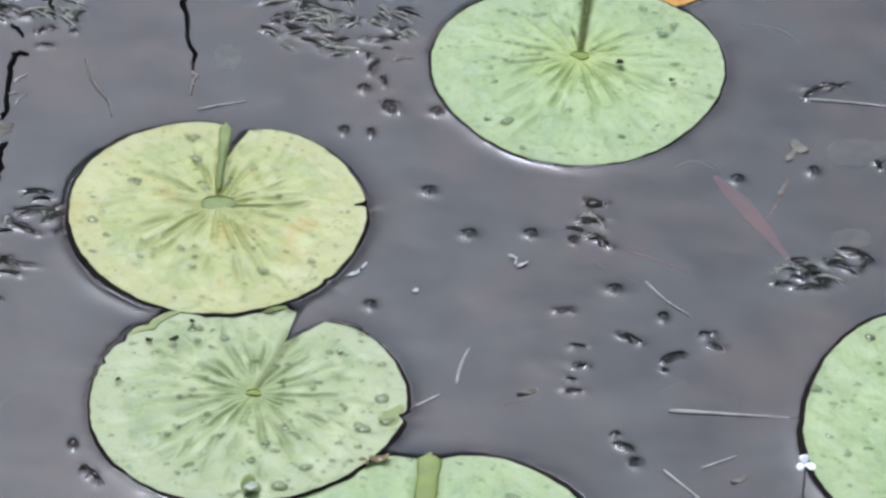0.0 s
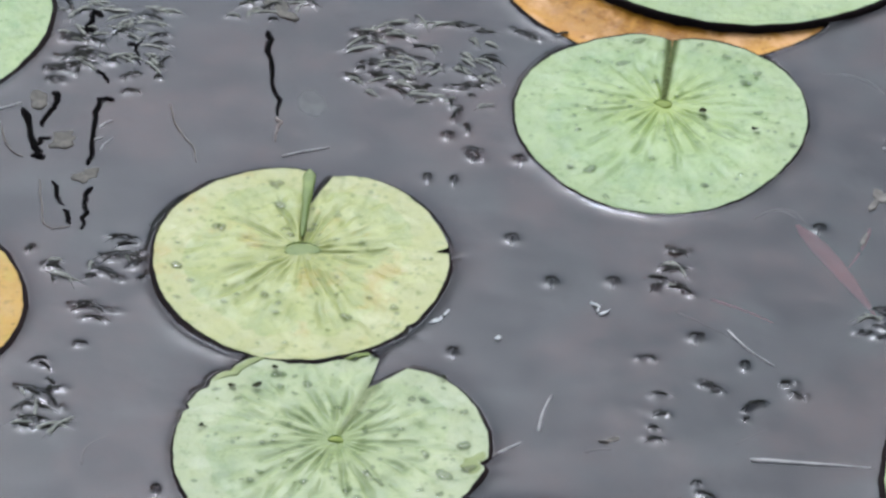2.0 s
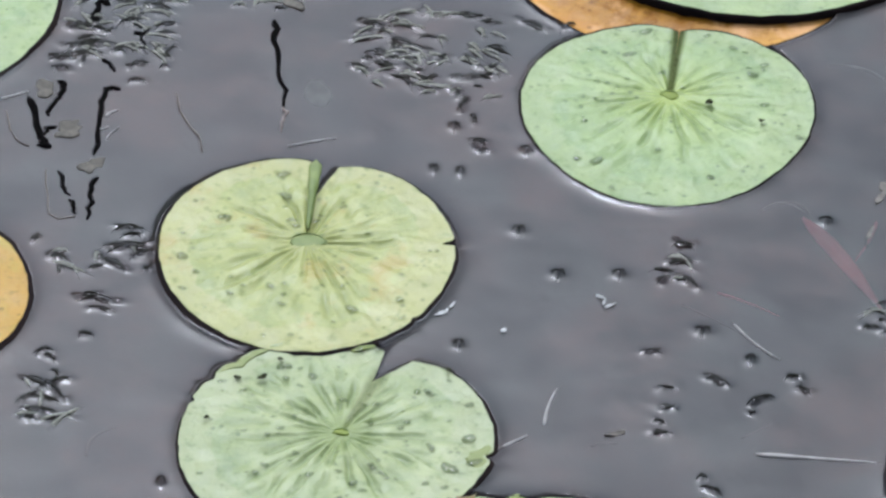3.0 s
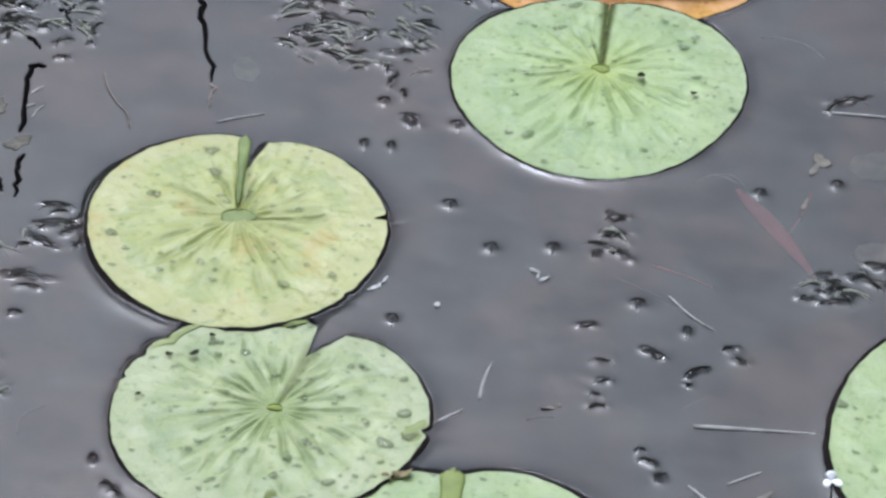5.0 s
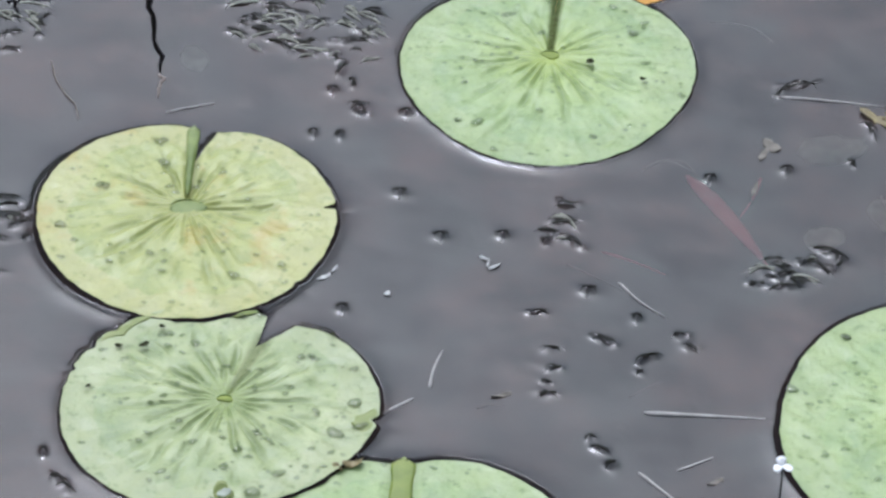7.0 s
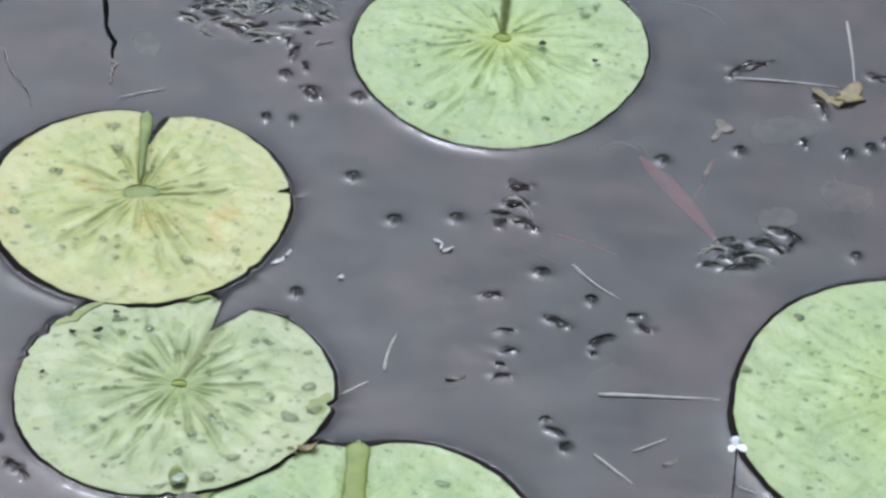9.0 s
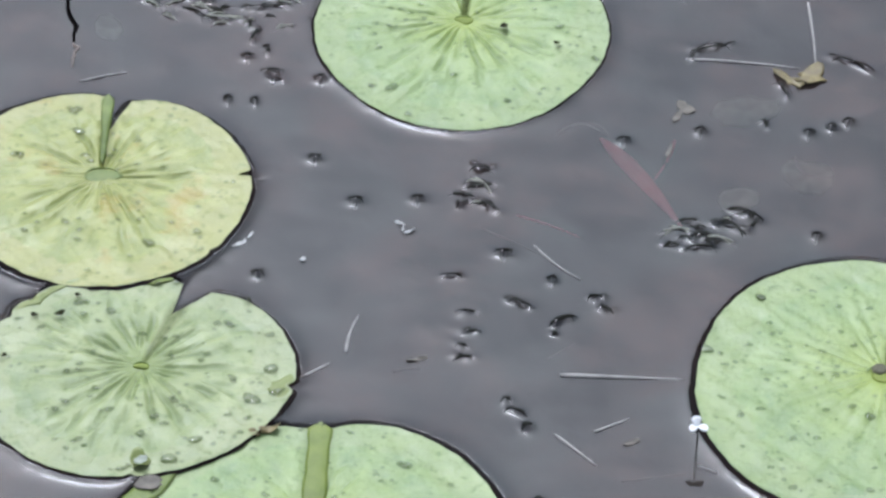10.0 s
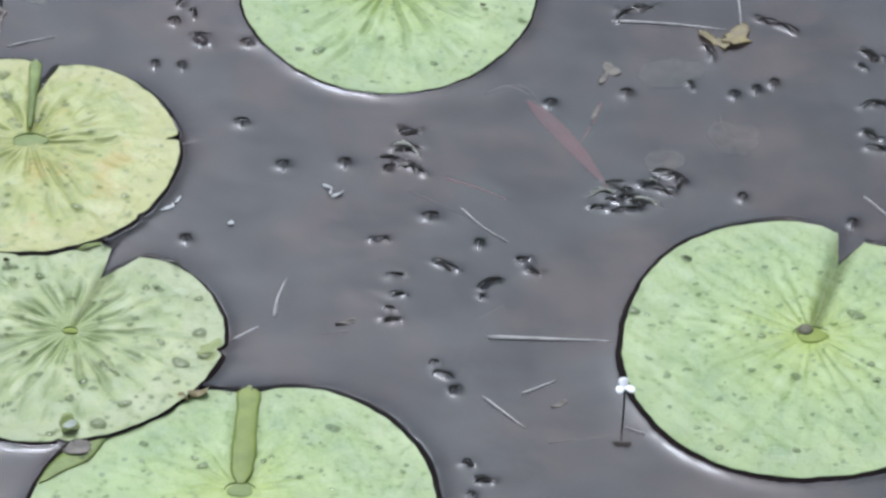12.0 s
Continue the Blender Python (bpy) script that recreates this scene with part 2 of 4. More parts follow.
def leaf_blade(points, widths, thick=0.0004, lift=0.15):
    """Vertices and faces of a thin, keeled blade along points."""
    verts, faces = [], []
    pts = [Vector(p) for p in points]
    for i, (p, w) in enumerate(zip(pts, widths)):
        d = (pts[min(i + 1, len(pts) - 1)] - pts[max(i - 1, 0)]).normalized()
        side = Vector((-d.y, d.x, 0)).normalized()
        for s, z in ((-1, lift), (0, 0), (1, lift), (1, lift - thick / max(w, 1e-5)), (0, -thick / max(w, 1e-5)), (-1, lift - thick / max(w, 1e-5))):
            verts.append(p + side * (s * w) + Vector((0, 0, z * w)))
    for i in range(len(pts) - 1):
        for k in range(6):
            a, b = i * 6 + k, i * 6 + (k + 1) % 6
            faces.append((a, b, b + 6, a + 6))
    faces += [tuple(range(6))[::-1], tuple(range((len(pts) - 1) * 6, len(pts) * 6))]
    return verts, faces


def joined(pieces):
    verts, faces = [], []
    for v, f in pieces:
        n = len(verts)
        verts += v
        faces += [tuple(i + n for i in face) for face in f]
    return verts, faces


# ---- plan of the floating leaves ----
class Pad:
    """Outline of a lily pad: centre, height, mean radius, harmonics, heart and slit."""

    def __init__(self, x, y, z, r, harm=(0, 0, 0, 0, 0, 0), hub=None, slit=90.0, notch=0.01, notch_from=0.6, seed=0, nicks=(), margin=0.0032, crease=None, lean=(1.0, 0.0, 0.0), split=1.0, veined=1.0):
        self.x, self.y, self.z, self.r, self.harm = x, y, z, r, harm
        # margin and lean set the rim of painted shade round the blade
        self.hub, self.margin, self.crease, self.lean = hub or (x, y), margin, crease, lean
        self.veined = veined
        self.split = split  # share of the opening that lies on the far lobe, 0 to 2
        self.slit, self.notch, self.notch_from, self.seed, self.nicks = radians(slit), notch, notch_from, seed, nicks

    def radius(self, th):
        """Outer radius from the centre at angle th."""
        h = self.harm
        r = self.r + h[0] * np.cos(th) + h[1] * np.sin(th) + h[2] * np.cos(2 * th) + h[3] * np.sin(2 * th) + h[4] * np.cos(3 * th) + h[5] * np.sin(3 * th)
        s = self.seed
        return r + 0.0003 * np.sin(7 * th + s) + 0.0002 * np.sin(19 * th + 2.3 * s) + 0.00015 * np.sin(31 * th + 0.7 * s) + 0.00016 * np.sin(53 * th + 1.9 * s)

    def rim_shade_at(self, th):
        """Width of the near-black rim past the blade that paints edge shade and dark reflection: its mean share, how
        much more towards one side, uneven all round.
        """
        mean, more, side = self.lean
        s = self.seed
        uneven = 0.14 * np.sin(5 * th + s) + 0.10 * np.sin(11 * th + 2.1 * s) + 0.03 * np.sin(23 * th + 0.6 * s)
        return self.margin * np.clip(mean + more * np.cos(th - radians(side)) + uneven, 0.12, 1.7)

    def rim(self, th):
        """Outer radius with the rounded corners of the slit."""
        d = (th - self.slit + np.pi) % (2 * np.pi) - np.pi
        wide = np.where(d > 0, 0.15, 0.17 + 0.20 * max(0.0, 1 - self.split))
        deep = np.where(d > 0, 0.06, 0.06 + 0.07 * max(0.0, 1 - self.split))
        r = self.radius(th) * (1 - deep * np.exp(-(d / wide) ** 2))
        for at, deep, wide in self.nicks:
            r = r - deep * np.exp(-(((th - radians(at) + np.pi) % (2 * np.pi) - np.pi) / wide) ** 2)
        return r


PADS = {
    "yellowing": Pad(0.0105, 0.0038, 0.0045, 0.0994, (0, 0, -0.0013, -0.0011, 0.0002, 0.0012), (0.0108, 0.0150), 88, 0.0085, 0.62, 1, ((9, 0.008, 0.02), (-40, 0.002, 0.03)), margin=0.0034, crease=(0.0028, 0.0080, 0.85, 0.42), lean=(0.62, 0.42, -115), split=0.55, veined=1.15),
    "notched": Pad(0.0435, -0.1785, 0.0026, 0.0979, (0, 0, 0.0010, 0.0013, 0.0018, 0.0002), (0.0480, -0.1725), 71, 0.0110, 0.66, 2, crease=(0.0022, 0.0075, 0.62, 0.5), nicks=((-6, 0.004, 0.03), (148, 0.003, 0.04), (135, 0.0025, 0.03), (163, 0.0025, 0.025), (-88, 0.002, 0.03)), lean=(0.62, 0.22, 60), split=0.35, veined=1.25),
    "round": Pad(0.2466, 0.1823, 0.0018, 0.1027, (0, 0, -0.0013, 0.0008, -0.0003, 0.0030), (0.2478, 0.2010), 86, 0.0006, 0.9, 3, crease=(0.0034, 0.0080, 1.0, 0.95), margin=0.0028, lean=(0.55, 0.50, 95)),
    "large": Pad(0.5092, -0.1767, 0.0018, 0.1200, (0, 0, -0.0014, 0.0010, 0.0030, -0.0014), (0.5126, -0.1640), 72, 0.0095, 0.72, 4, crease=(0.0065, 0.0120, 0.80, 0.6), margin=0.0034, lean=(0.85, 0.25, -150), split=0.8, veined=0.5),
    "creased": Pad(0.1581, -0.3384, 0.0006, 0.1205, (0, 0, 0.0014, 0.0015, -0.0040, 0.0008), hub=(0.158, -0.313), slit=88, notch=0.0008, notch_from=0.9, seed=5, crease=(0.0115, 0.0125, 0.78, 0.35), lean=(0.8, 0.3, 45), veined=0.45),
    "high": Pad(0.2997, 0.4493, 0.0078, 0.1570, hub=(0.291, 0.47), slit=60, notch=0.01, seed=6, margin=0.0016),
    "orange": Pad(0.2545, 0.3866, 0.0001, 0.1345, hub=(0.254, 0.39), slit=95, notch=0.008, seed=7),
    "corner": Pad(-0.3199, 0.2682, 0.0018, 0.1290, hub=(-0.318, 0.27), slit=120, notch=0.008, seed=8),
    "turning": Pad(-0.2610, -0.0602, 0.0018, 0.0945, hub=(-0.260, -0.058), slit=150, notch=0.009, seed=9),
}

# tips of weed that break the surface: x, y, breadth in millimetres
TIPS = [
    (0.1497, 0.0433, 11.7), (0.1780, -0.0010, 11.7), (0.2184, 0.0025, 10.9), (0.2742, -0.0516, 13.3), (0.1512, 0.1304, 11.7), (0.3554, 0.0698, 10.9), (0.4072, 0.0824, 10.1),
    (0.4784, -0.0271, 7.8), (0.4954, 0.0892, 7.8), (0.5073, 0.0958, 9.4), (0.4797, 0.0826, 8.6), (0.5487, -0.0514, 9.4), (0.1003, 0.1538, 9.4), (0.1184, 0.1326, 11.7),
    (0.3057, -0.0777, 7.0), (0.0892, 0.1055, 6.2), (0.1073, 0.1042, 5.5), (-0.0599, -0.2255, 6.2), (0.1169, -0.0781, 9.4),
]
# sprigs of weed lying at the surface: x, y, length in millimetres, bearing, height
SPRIGS_MIDDLE = [
    (0.2605, 0.0372, 19, -6, 1.2), (0.2586, 0.0191, 27, 20, 0.6), (0.2474, -0.0009, 13, 54, 1.3), (0.2653, -0.0033, 21, -36, 1.2), (0.2420, -0.0764, 16, 1, 1.0),
    (0.2855, -0.1007, 21, -21, 1.2), (0.3123, -0.1168, 20, 28, 1.3), (0.3067, -0.1308, 6, 42, 0.8), (0.3326, -0.0939, 12, 17, 1.0), (0.3396, -0.1050, 16, -35, 0.9),
    (0.2511, -0.1100, 18, 1, 0.4), (0.2529, -0.1293, 16, 14, 0.6), (0.2476, -0.1432, 9, 1, 0.5), (0.2493, -0.1546, 16, 6, 0.6),
]
SPRIGS_NEAR = [
    (0.2809, -0.2053, 16, -14, 1.0), (0.2878, -0.2188, 10, 29, 1.2), (0.2757, -0.1937, 8, 1, 0.7), (0.2956, -0.2863, 11, -27, 0.9), (0.3049, -0.3021, 14, 8, 1.1), (0.2969, -0.3142, 9, -40, 0.9),
    (-0.1481, -0.1383, 29, -30, 0.9), (-0.1519, -0.1525, 22, 27, 0.9), (-0.1393, -0.1443, 26, -36, 0.8), (-0.1451, -0.1658, 30, 5, 0.9), (-0.1355, -0.1346, 18, 20, 0.8), (-0.1492, -0.1727, 15, -10, 0.6),
    (-0.0490, -0.2481, 15, -17, 0.9), (-0.0432, -0.2564, 16, -35, 0.7),
]
SPRIGS_RIGHT = [
    (0.4314, -0.0048, 27, -30, 1.3), (0.4180, -0.0140, 14, 42, 0.9), (0.4243, -0.0203, 24, -32, 1.1), (0.4033, -0.0261, 19, 9, 0.8), (0.3931, -0.0328, 14, -29, 0.7), (0.4019, -0.0419, 30, 8, 1.1),
    (0.3836, -0.0389, 15, 9, 0.7), (0.4078, -0.0348, 13, -43, 0.8), (0.4383, -0.0152, 15, 52, 0.8), (0.5762, 0.1293, 21, -34, 1.3), (0.5744, 0.0741, 20, 2, 1.2), (0.5689, 0.0409, 20, -33, 1.0),
    (0.5725, 0.0265, 19, -23, 1.0), (0.5142, 0.1615, 31, -31, 1.4), (0.4652, 0.1299, 27, -70, 0.9), (0.4516, 0.0930, 13, -73, 0.6), (0.4191, 0.1789, 32, 8, 1.0), (0.5697, 0.1165, 12, -31, 0.6), (0.4069, 0.1690, 22, 69, 0.7),
]
SPRIGS_BACK = [
    (0.0993, 0.1919, 14, -68, 1.1), (0.1055, 0.1792, 22, 74, 1.1), (0.1127, 0.1627, 14, -74, 1.1), (0.1183, 0.1385, 16, 5, 1.0), (0.1204, 0.1297, 14, -12, 0.8), (0.0515, 0.2433, 12, -67, 0.9),
    (0.0345, 0.2282, 10, 21, 0.9), (0.0712, 0.2164, 11, 21, 0.8), (0.0882, 0.2327, 13, 59, 0.9), (0.0376, 0.2683, 25, -15, 1.1), (0.0591, 0.2494, 31, -27, 0.9), (0.1132, 0.2131, 32, 11, 0.8),
    (0.1502, 0.2776, 26, -28, 1.0), (0.1743, 0.2782, 19, 42, 1.0),
]
SPRIGS_LEFT = [
    (-0.1082, 0.0029, 37, 8, 1.1), (-0.1144, -0.0144, 26, -31, 1.0), (-0.0961, -0.0033, 19, 20, 1.0), (-0.0914, -0.0185, 11, 5, 0.8), (-0.1524, -0.0115, 17, -11, 0.8), (-0.1701, 0.0082, 9, 49, 0.8),
    (-0.1067, 0.0164, 19, 5, 0.6), (-0.1228, -0.0523, 30, -2, 1.1), (-0.1272, -0.0474, 19, 20, 0.8), (-0.1190, -0.0620, 21, -3, 0.7), (-0.1490, -0.1069, 15, 20, 0.9), (-0.1443, -0.1122, 14, -46, 0.7),
    (-0.1239, -0.0884, 13, 5, 0.7),
]
SPRIGS_REEDS = [
    (-0.1779, 0.1979, 12, 25, 1.1), (-0.1245, 0.2084, 17, 29, 0.8), (-0.1064, 0.2065, 8, 5, 0.8), (-0.1230, 0.1884, 16, 5, 1.0), (-0.1705, 0.2497, 28, 13, 1.0), (-0.1559, 0.2454, 22, -20, 1.0),
    (-0.1674, 0.2252, 32, 5, 0.9), (-0.1776, 0.2108, 24, -4, 1.0), (-0.1648, 0.2364, 16, 22, 0.8), (-0.1172, 0.2777, 25, -9, 1.0), (-0.1355, 0.2609, 20, 13, 0.8), (-0.1107, 0.2560, 21, 22, 0.7),
    (-0.1636, 0.2106, 15, 78, 0.8), (-0.1410, 0.2226, 14, 5, 0.7),
]
SPRIGS = SPRIGS_MIDDLE + SPRIGS_NEAR + SPRIGS_RIGHT + SPRIGS_BACK + SPRIGS_LEFT + SPRIGS_REEDS
# loose beds of pale weed that lie at the surface: middle, spread, count
BED = []
bed = random.Random(12)
for bx, by, sx, sy, count in ((0.080, 0.240, 0.050, 0.050, 80), (-0.145, 0.255, 0.042, 0.040, 50), (-0.030, 0.295, 0.045, 0.012, 12), (-0.125, 0.000, 0.035, 0.025, 8), (-0.148, -0.148, 0.022, 0.024, 8), (0.402, -0.026, 0.022, 0.014, 7), (0.257, 0.012, 0.012, 0.016, 4)):
    for _ in range(count):
        BED.append((bx + bed.uniform(-sx, sx), by + bed.uniform(-sy, sy), bed.uniform(8, 34), bed.gauss(-8, 34), bed.uniform(0.3, 0.7)))
BED = [b for b in BED if all(math.hypot(b[0] - p.x, b[1] - p.y) > p.r + 0.008 for p in PADS.values())]


# ---- ground, pond bed and far wood ----
def build_ground():
    """One sheet: a shallow silty basin that rises to the bank and runs on to the horizon."""
    rings = [0.0, 0.1, 0.2, 0.3, 0.4, 0.5, 0.65, 0.8, 1.0, 1.5, 2.5, 4, 6, 9, 11, 12, 13, 14.5, 18, 26, 40, 80, 200, 600, 2000]
    n = 96
    verts, faces = [(0.2, 0, -0.16)], []
    for r in rings[1:]:
        for k in range(n):
            a = 2 * math.pi * k / n
            x, y = 0.2 + r * math.cos(a), r * math.sin(a)
            lump = noise.noise(Vector((x * 2.3, y * 2.3, 0))) * 0.02 + noise.noise(Vector((x * 11, y * 11, 3))) * 0.008
            rise = min(max((r - 10.5) / 3.5, 0), 1)
            z = -0.16 - 0.25 * min(r / 8, 1) * (1 - rise) + 0.55 * rise + lump * (1 + 4 * rise)
            verts.append((x, y, z))
    for k in range(n):
        faces.append((0, 1 + k, 1 + (k + 1) % n))
    for i in range(len(rings) - 2):
        for k in range(n):
            a, b = 1 + i * n + k, 1 + i * n + (k + 1) % n
            faces.append((a, a + n, b + n, b))
    return tagged(mesh_object("ground", verts, faces, SILT), "brown silty pond bed rising to a low bank", "ground", kind="structure")


def build_far_wood():
    """The dark wood round the pond, which only the water's slopes mirror: trunks' shade and clumps of leaves."""
    rng = random.Random(5)
    verts, faces = [], []
    for k in range(9000):
        a = rng.uniform(0, 2 * math.pi)
        top = 8.5 + 2.5 * math.sin(3 * a + 1) + 1.6 * math.sin(7 * a) + 1.0 * math.sin(17 * a + 2)
        r = rng.uniform(21, 26)
        z = 0.3 + top * rng.random() ** 0.8
        c = Vector((r * math.cos(a), r * math.sin(a), z))
        s = rng.uniform(0.35, 0.9)
        u = Vector((rng.gauss(0, 1), rng.gauss(0, 1), rng.gauss(0, 1))).normalized()
        v = u.cross(Vector((rng.gauss(0, 1), rng.gauss(0, 1), rng.gauss(0, 1)))).normalized()
        n = len(verts)
        verts += [c + s * u, c + s * v * 0.8, c - s * u, c - s * v * 0.8]
        faces.append((n, n + 1, n + 2, n + 3))
    n = len(verts)
    for k in range(72):
        a = 2 * math.pi * k / 72
        top = 6.5 + 2.5 * math.sin(3 * a + 1) + 1.6 * math.sin(7 * a)
        verts += [(27 * math.cos(a), 27 * math.sin(a), -0.2), (27 * math.cos(a), 27 * math.sin(a), top)]
    for k in range(72):
        a, b = n + 2 * k, n + 2 * ((k + 1) % 72)
        faces.append((a, b, b + 1, a + 1))
    return tagged(mesh_object("far_wood", verts, faces, FOREST, smooth=False), "dark green wood on the far bank", "trees", kind="stuff")


def fine_then_coarse(lo, hi, step, reach):
    inner = list(np.arange(lo, hi, step))
    left, right, d = [lo], [inner[-1]], step
    while right[-1] < reach:
        d *= 1.35
        right.append(right[-1] + d)
        left.append(left[-1] - d)
    return np.array(left[:0:-1] + inner + right[1:])


def build_water():
    """The surface as one sheet, drawn up at the leaves' margins and over weed tips, with faint waves."""
    xs, ys = fine_then_coarse(-0.29, 0.64, 0.00125, 13.2), fine_then_coarse(-0.37, 0.36, 0.00125, 13.2)
    X, Y = np.meshgrid(xs, ys)
    fade = np.exp(-((X - 0.2) ** 2 + Y ** 2) / 1.2)
    Z = np.zeros_like(X)
    rng = np.random.RandomState(4)
    for k in range(26):
        a, wave = rng.uniform(0, np.pi), rng.choice([rng.uniform(0.012, 0.03), rng.uniform(0.03, 0.11)])
        kx, ky = np.cos(a), np.sin(a)
        Z += fade * 0.0004 * wave * np.sin(2 * np.pi * (kx * X + ky * Y) / wave + rng.uniform(0, 6.3))
    # short cross ripples in loose patches
    for k in range(90):
        cx, cy = rng.uniform(-0.25, 0.6), rng.uniform(-0.3, 0.3)
        wide, deep, wave, turn = rng.uniform(0.010, 0.055), rng.uniform(0.006, 0.022), rng.uniform(0.0070, 0.0130), rng.uniform(-0.35, 0.35)
        patch = np.exp(-((X - cx) / wide) ** 2 - ((Y - cy) / deep) ** 2)
        Z += patch * 0.0014 * wave * np.sin(2 * np.pi * (Y + turn * (X - cx) + 0.0024 * np.sin(X * 150 + k) + 0.0012 * np.sin(X * 390 + 2 * k)) / wave + k)
    # drawn up to a blunt crest round each tip and along each sprig
    def crest(x, y, long, wide, bearing, high):
        near = (np.abs(xs - x) < long + 0.03).nonzero()[0], (np.abs(ys - y) < long + 0.03).nonzero()[0]
        box = np.ix_(near[1], near[0])
        c, d = math.cos(radians(bearing)), math.sin(radians(bearing))
        dx, dy = X[box] - x, Y[box] - y
        a, b = (dx * c + dy * d) / long, (dy * c - dx * d) / wide
        Z[box] += high * np.exp(1.25 * (0.5 - np.sqrt(0.25 + a ** 2 + b ** 2 + 0.4 * a ** 4)) * 1.5)
    for x, y, w in TIPS:
        crest(x, y, w * 0.00050, 0.0042, 0, 0.0030)
    knots = random.Random(8)
    for pieces, lot, wide, high in ((3, SPRIGS, 0.0030, 0.0021), (2, BED, 0.0024, 0.0013)):
        for x, y, l, turn, h in lot:
            c, d = math.cos(radians(turn)), math.sin(radians(turn))
            for k in range(pieces):
                along, aside = l * 0.001 * ((k + 0.5) / pieces - 0.5 + knots.gauss(0, 0.08)), knots.gauss(0, 0.0012)
                crest(x + along * c - aside * d, y + along * d + aside * c, l * 0.00046 / pieces * knots.uniform(0.8, 1.6), wide * knots.uniform(0.7, 1.1), turn + knots.gauss(0, 18), high * h * knots.uniform(0.45, 1.05))
    # old rings round the middle
    for cx, cy, far, amp, wave in ((0.247, -0.115, 0.032, 0.00011, 0.0135), (0.24, 0.06, 0.03, 0.00006, 0.016)):
        d = np.hypot(X - cx, Y - cy)
        Z += amp * np.cos(2 * np.pi * d / wave) * np.exp(-(d / far) ** 2) * np.exp(-((X - cx) / 0.018) ** 2)
    for p in PADS.values():
        dx, dy = X - p.x, Y - p.y
        th = np.arctan2(dy, dx)
        dist = np.hypot(dx, dy) - p.rim(th) - p.rim_shade_at(th)
        # the open notch holds water too
        hx, hy, edge_r = p.hub[0] - p.x, p.hub[1] - p.y, float(p.rim(p.slit))
        ax, ay = edge_r * math.cos(p.slit) - hx, edge_r * math.sin(p.slit) - hy
        reach = math.hypot(ax, ay)
        along = ((dx - hx) * ax + (dy - hy) * ay) / reach
        aside = ((dx - hx) * ay - (dy - hy) * ax) / reach
        aside = np.where(aside > 0, aside / (2 - p.split), -aside / p.split)
        open_by = p.notch * np.clip((along / reach - p.notch_from) / (1 - p.notch_from), 0, 1.2) ** 1.1 - 0.0006
        dist = np.where(along > 0, np.maximum(dist, open_by - aside), dist)
        up = min(max(p.z - 0.0003, 0.0020), 0.0036)
        edge = up * np.exp(-np.maximum(dist, 0) / 0.0044)
        Z = np.where(dist > 0, Z + edge, Z)
        under = np.clip(-dist / 0.002, 0, 1)
        Z = np.where(dist <= 0, (Z + up) * (1 - under) - 0.006 * under, Z)
    ny, nx = X.shape
    data = bpy.data.meshes.new("water")
    idx = np.arange(ny * nx).reshape(ny, nx)
    quads = np.stack([idx[:-1, :-1], idx[:-1, 1:], idx[1:, 1:], idx[1:, :-1]], -1).reshape(-1, 4)
    data.vertices.add(ny * nx)
    data.vertices.foreach_set("co", np.stack([X, Y, Z], -1).ravel())
    data.loops.add(quads.size)
    data.loops.foreach_set("vertex_index", quads.ravel())
    data.polygons.add(len(quads))
    data.polygons.foreach_set("loop_start", np.arange(0, quads.size, 4))
    data.polygons.foreach_set("use_smooth", np.ones(len(quads), dtype=bool))
    data.update()
    data.materials.append(WATER)
    return tagged(new("water", data), "calm grey pond water mirroring an overcast sky", "water", kind="structure")


